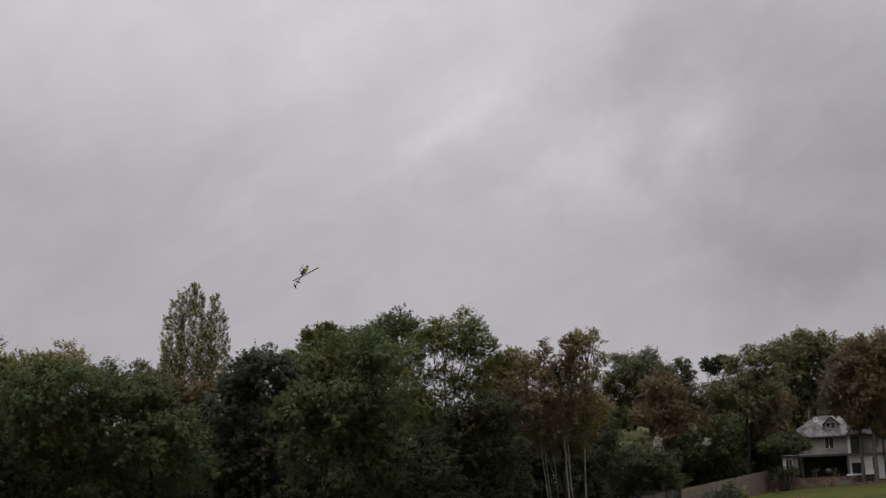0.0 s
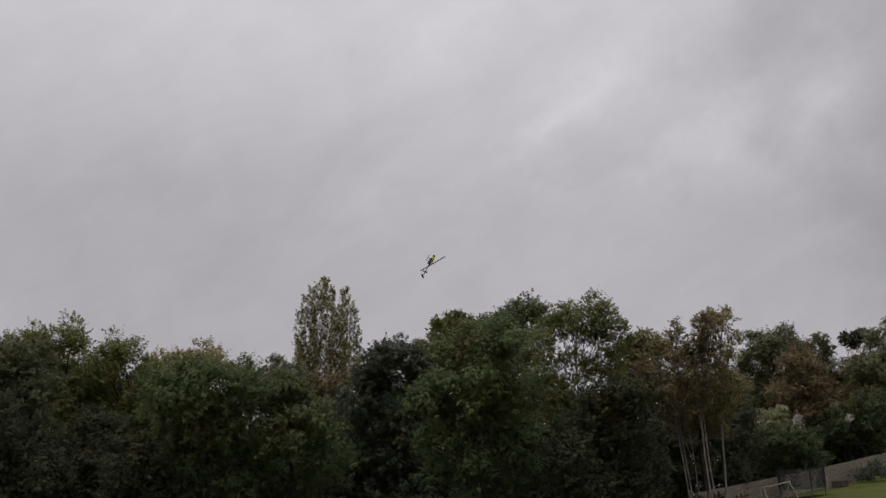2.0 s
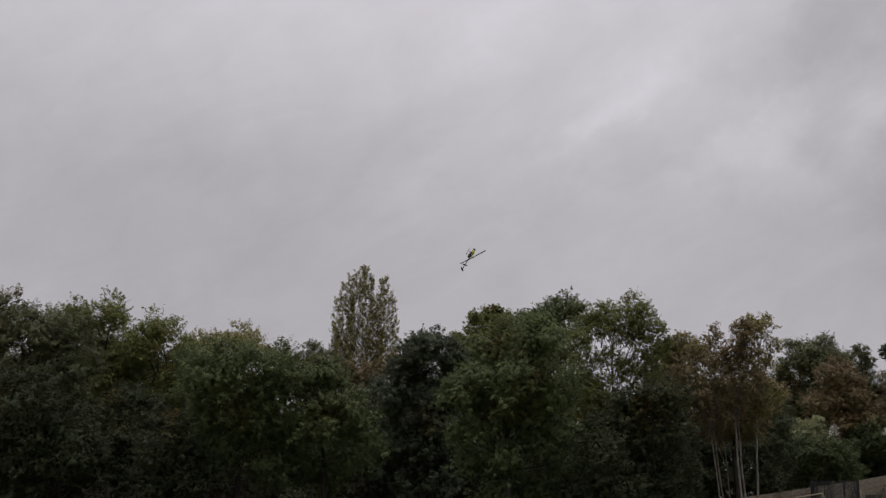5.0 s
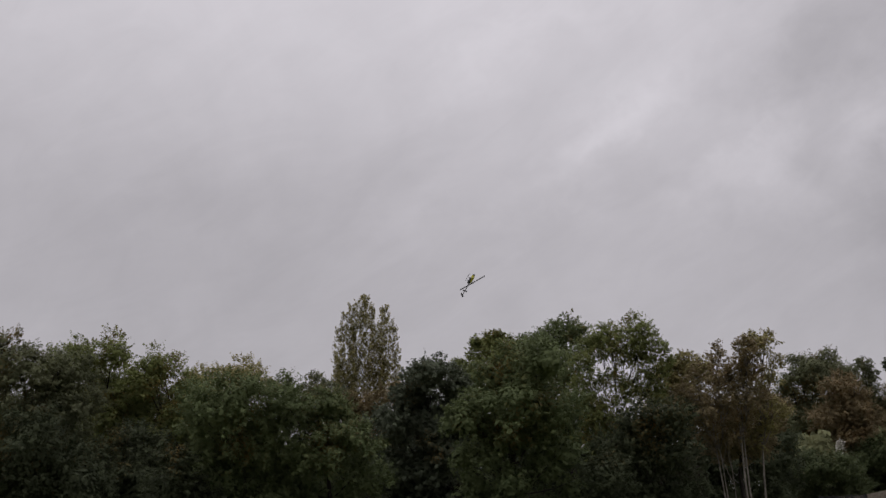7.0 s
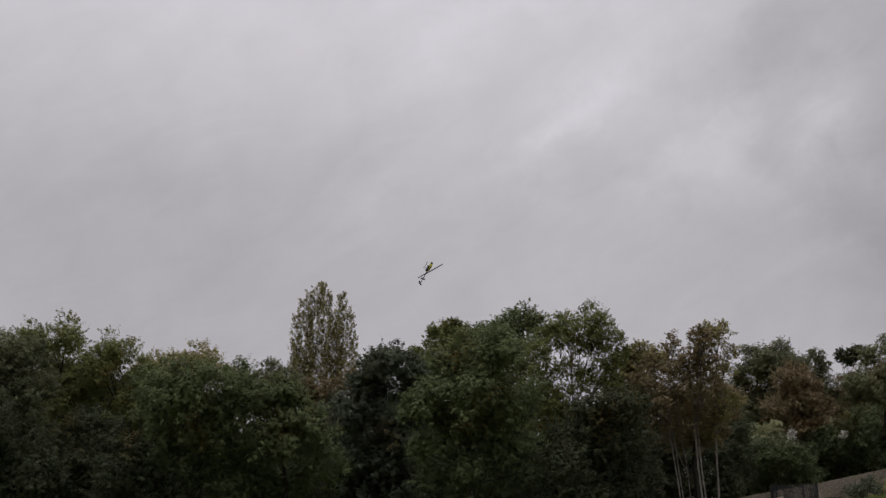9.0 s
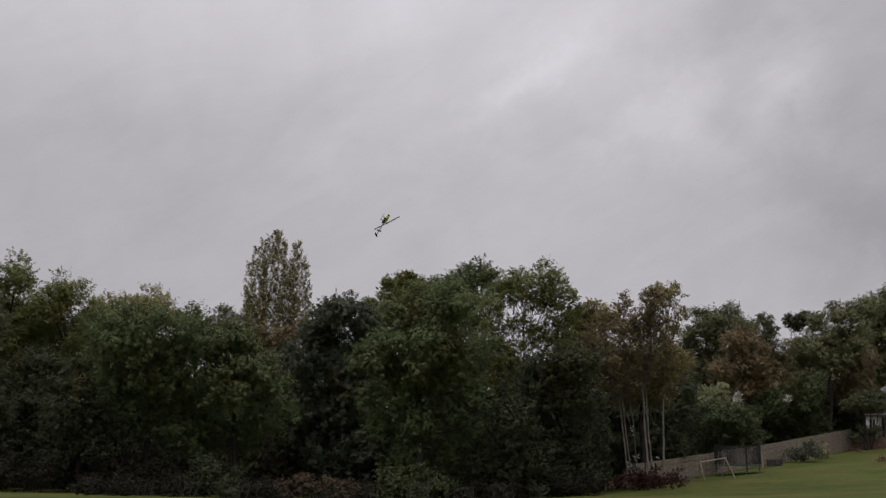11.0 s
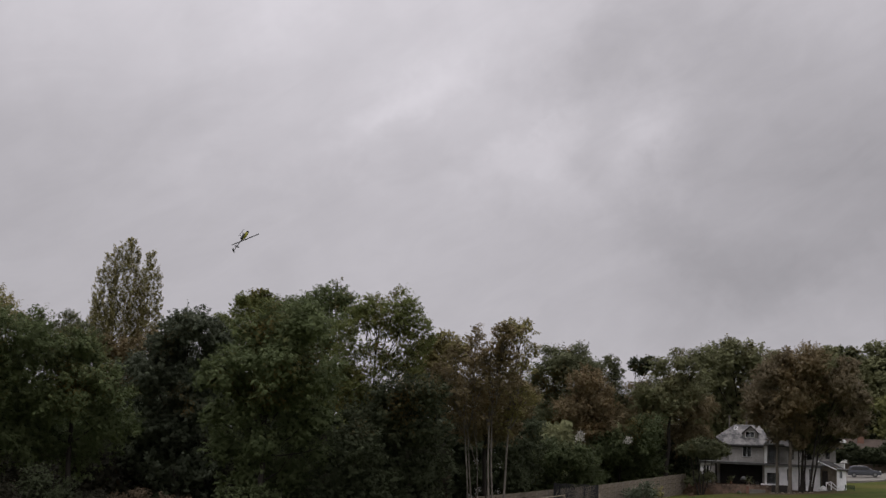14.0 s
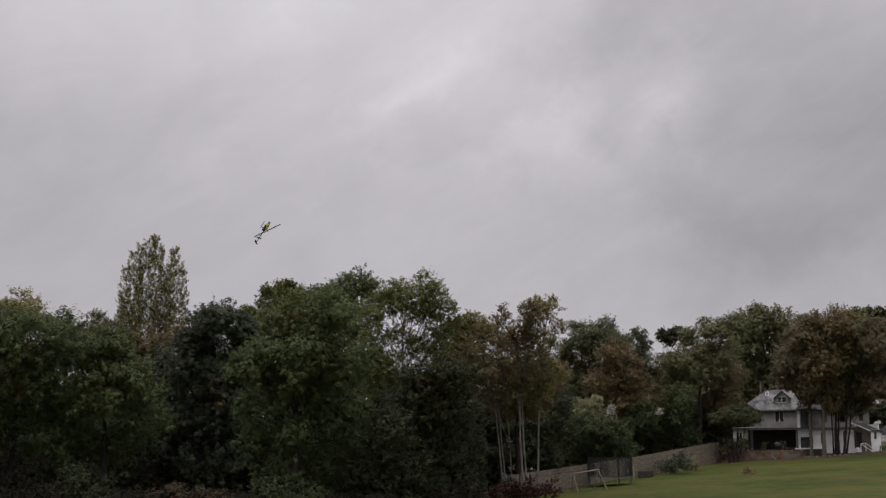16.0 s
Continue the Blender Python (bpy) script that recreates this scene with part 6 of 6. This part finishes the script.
part("shaft", boxes((-0.07, 0.07, -0.07, 0.07, -0.3, 1.3)), PALEWOOD, stake2)
compost = thing("compost_box", on_ground(23.6, 120.6, 57), "low dark compost box in front of the fence", "box")
for k in range(3):
    part("slat", boxes((-0.8, 0.8, -0.5, -0.45, 0.05 + 0.2 * k, 0.2 + 0.2 * k)), DARKWOOD, compost)
    part("slat", boxes((-0.8, 0.8, 0.45, 0.5, 0.05 + 0.2 * k, 0.2 + 0.2 * k)), DARKWOOD, compost)
part("end_board", boxes((-0.8, -0.75, -0.45, 0.45, 0, 0.6)), DARKWOOD, compost)
part("end_board", boxes((0.75, 0.8, -0.45, 0.45, 0, 0.6)), DARKWOOD, compost)
part("heap", lumpy(0.7, 0.42, 0.5, 31), EARTH, compost)


def brush(name, m, label, count, rx, ry, rz, length, seed, thick=0.025):
    """A heap of cut sticks."""
    rng = np.random.default_rng(seed)
    chunks = []
    for _ in range(count):
        a = rng.uniform(0, 2 * np.pi)
        rr = rng.uniform(0, 1) ** 0.5
        c = np.array([rx * rr * np.cos(a), ry * rr * np.sin(a), rz * (1 - rr ** 1.6) * rng.uniform(0.1, 1.0) + 0.08])
        d = unit(np.array([np.cos(a) * 0.8, np.sin(a) * 0.8, rng.normal(-0.35, 0.4)]) + rng.normal(0, 0.5, 3)) * length * rng.uniform(0.4, 1.0)
        p = np.stack([c - d / 2, c + rng.normal(0, 0.05, 3), c + d / 2])
        p[:, 2] = np.maximum(p[:, 2], 0.02)
        chunks.append(tube(p, thick * np.array([1.0, 0.8, 0.3]) * rng.uniform(0.6, 1.6), 4))
    v, f = join(chunks)
    return tagged(raw_mesh(name, v, f, TWIG), label, "brushwood", kind="stuff"), m


for name, m, label, count, rx, ry, rz, length, seed in (
        ("brush_pile", on_ground(38.2, 143.2), "heap of dead brown branches by the terrace", 420, 1.7, 1.0, 1.3, 1.7, 41),
        ("brush_pile", on_ground(7.6, 97.2), "heap of dull red brushwood below the birches", 380, 2.4, 1.0, 1.1, 1.4, 42),
        ("fallen_branch", on_ground(31.2, 111.5), "dead fallen branch lying on the lawn", 34, 0.75, 0.3, 0.55, 1.1, 43),
        ("fallen_branch", on_ground(35.9, 137.1), "small dark log lying on the lawn", 24, 0.4, 0.2, 0.25, 0.7, 44)):
    ob, place = brush(name, m, label, count, rx, ry, rz, length, seed)
    ob.matrix_basis = place

ring_rng = np.random.default_rng(17)
kerb = thing("stone_ring", on_ground(47.4, 137.5, -18), "loose pale stones ringed round the maple trunks", "stones")
for k in range(22):
    a = 2 * math.pi * k / 22
    o = part("stone", lumpy(0.2, 0.15, 0.11, 60 + k % 5, 0.6, 2), STONE, kerb)
    sx, sy = 2.3 * math.cos(a), 0.9 * math.sin(a)
    w = kerb.matrix_basis @ Vector((sx, sy, 0))
    o.matrix_basis = pose(sx, sy, float(ground_z(w.x, w.y)) - w.z + 0.04, 0, 0, ring_rng.uniform(0, 180))

# ---- the model helicopter in the air ----
fwd = Vector((0.5, 0.2, 0.84)).normalized()
blade_way = Vector((0.9, -0.1, 0.42)).normalized()
mast = fwd.cross(blade_way).normalized()
side = mast.cross(fwd)
turn = Matrix((fwd, side, mast)).transposed().to_4x4()
heli = thing("model_helicopter", Matrix.Translation((-6.7, 57.6, 12.5)) @ turn, "yellow and black model helicopter flying on its side", "model helicopter")
bm = bmesh.new()
bmesh.ops.create_uvsphere(bm, u_segments=20, v_segments=12, radius=1.0)
for v in bm.verts:
    nose = 1.0 if v.co.x > 0 else 0.75
    v.co = Vector((v.co.x * (0.30 if v.co.x > 0 else 0.22) + 0.05, v.co.y * 0.085 * nose, v.co.z * (0.12 if v.co.z < 0 else 0.10) - 0.02))
hull = part("canopy", bm, YELLOW, heli, "yellow canopy", True)
part("nose", soft_box(0.2, 0.36, -0.05, 0.05, -0.09, 0.03, 0.03), BLACK, hull)
part("frame", soft_box(-0.2, 0.12, -0.045, 0.045, -0.16, -0.05, 0.01), BLACK, heli)
part("tail_boom", rods(((-0.12, 0, -0.03), (-0.86, 0, 0.0), 0.022, 0.016)), BLACK, heli)
part("tail_fin", sheet([(-0.78, 0, -0.17), (-0.88, 0, -0.15), (-0.9, 0, 0.13), (-0.82, 0, 0.1)], 0.008), BLACK, heli)
part("stabiliser", sheet([(-0.55, -0.13, 0), (-0.62, -0.13, 0), (-0.62, 0.13, 0), (-0.55, 0.13, 0)], 0.008), BLACK, heli)
part("mast", rods(((0, 0, 0.05), (0, 0, 0.21), 0.012)), STEEL, heli)
hub = part("rotor_head", soft_box(-0.04, 0.04, -0.05, 0.05, 0.17, 0.22, 0.01), STEEL, heli)
bx, by = fwd.dot(blade_way), side.dot(blade_way)
way = Vector((bx, by, 0)).normalized()
for s in (-1, 1):
    a, b = way * 0.06 * s, way * 0.70 * s
    w = Vector((-way.y, way.x, 0)) * 0.035
    part("rotor_blade", sheet([(a + w) + Vector((0, 0, 0.2)), (b + w) + Vector((0, 0, 0.19)), (b - w) + Vector((0, 0, 0.2)), (a - w) + Vector((0, 0, 0.21))], 0.006), BLACK, hub)
part("tail_rotor", boxes((-0.87, -0.85, 0.025, 0.032, -0.13, 0.13)), BLACK, heli)
for s in (-1, 1):
    skid = part("skid", rods(((-0.16, 0.11 * s, -0.25), (0.2, 0.11 * s, -0.25), 0.01), ((0.2, 0.11 * s, -0.25), (0.25, 0.11 * s, -0.22), 0.01)), BLACK, heli)
    part("strut", rods(((-0.08, 0.04 * s, -0.14), (-0.08, 0.11 * s, -0.25), 0.01), ((0.08, 0.04 * s, -0.14), (0.08, 0.11 * s, -0.25), 0.01)), BLACK, skid)
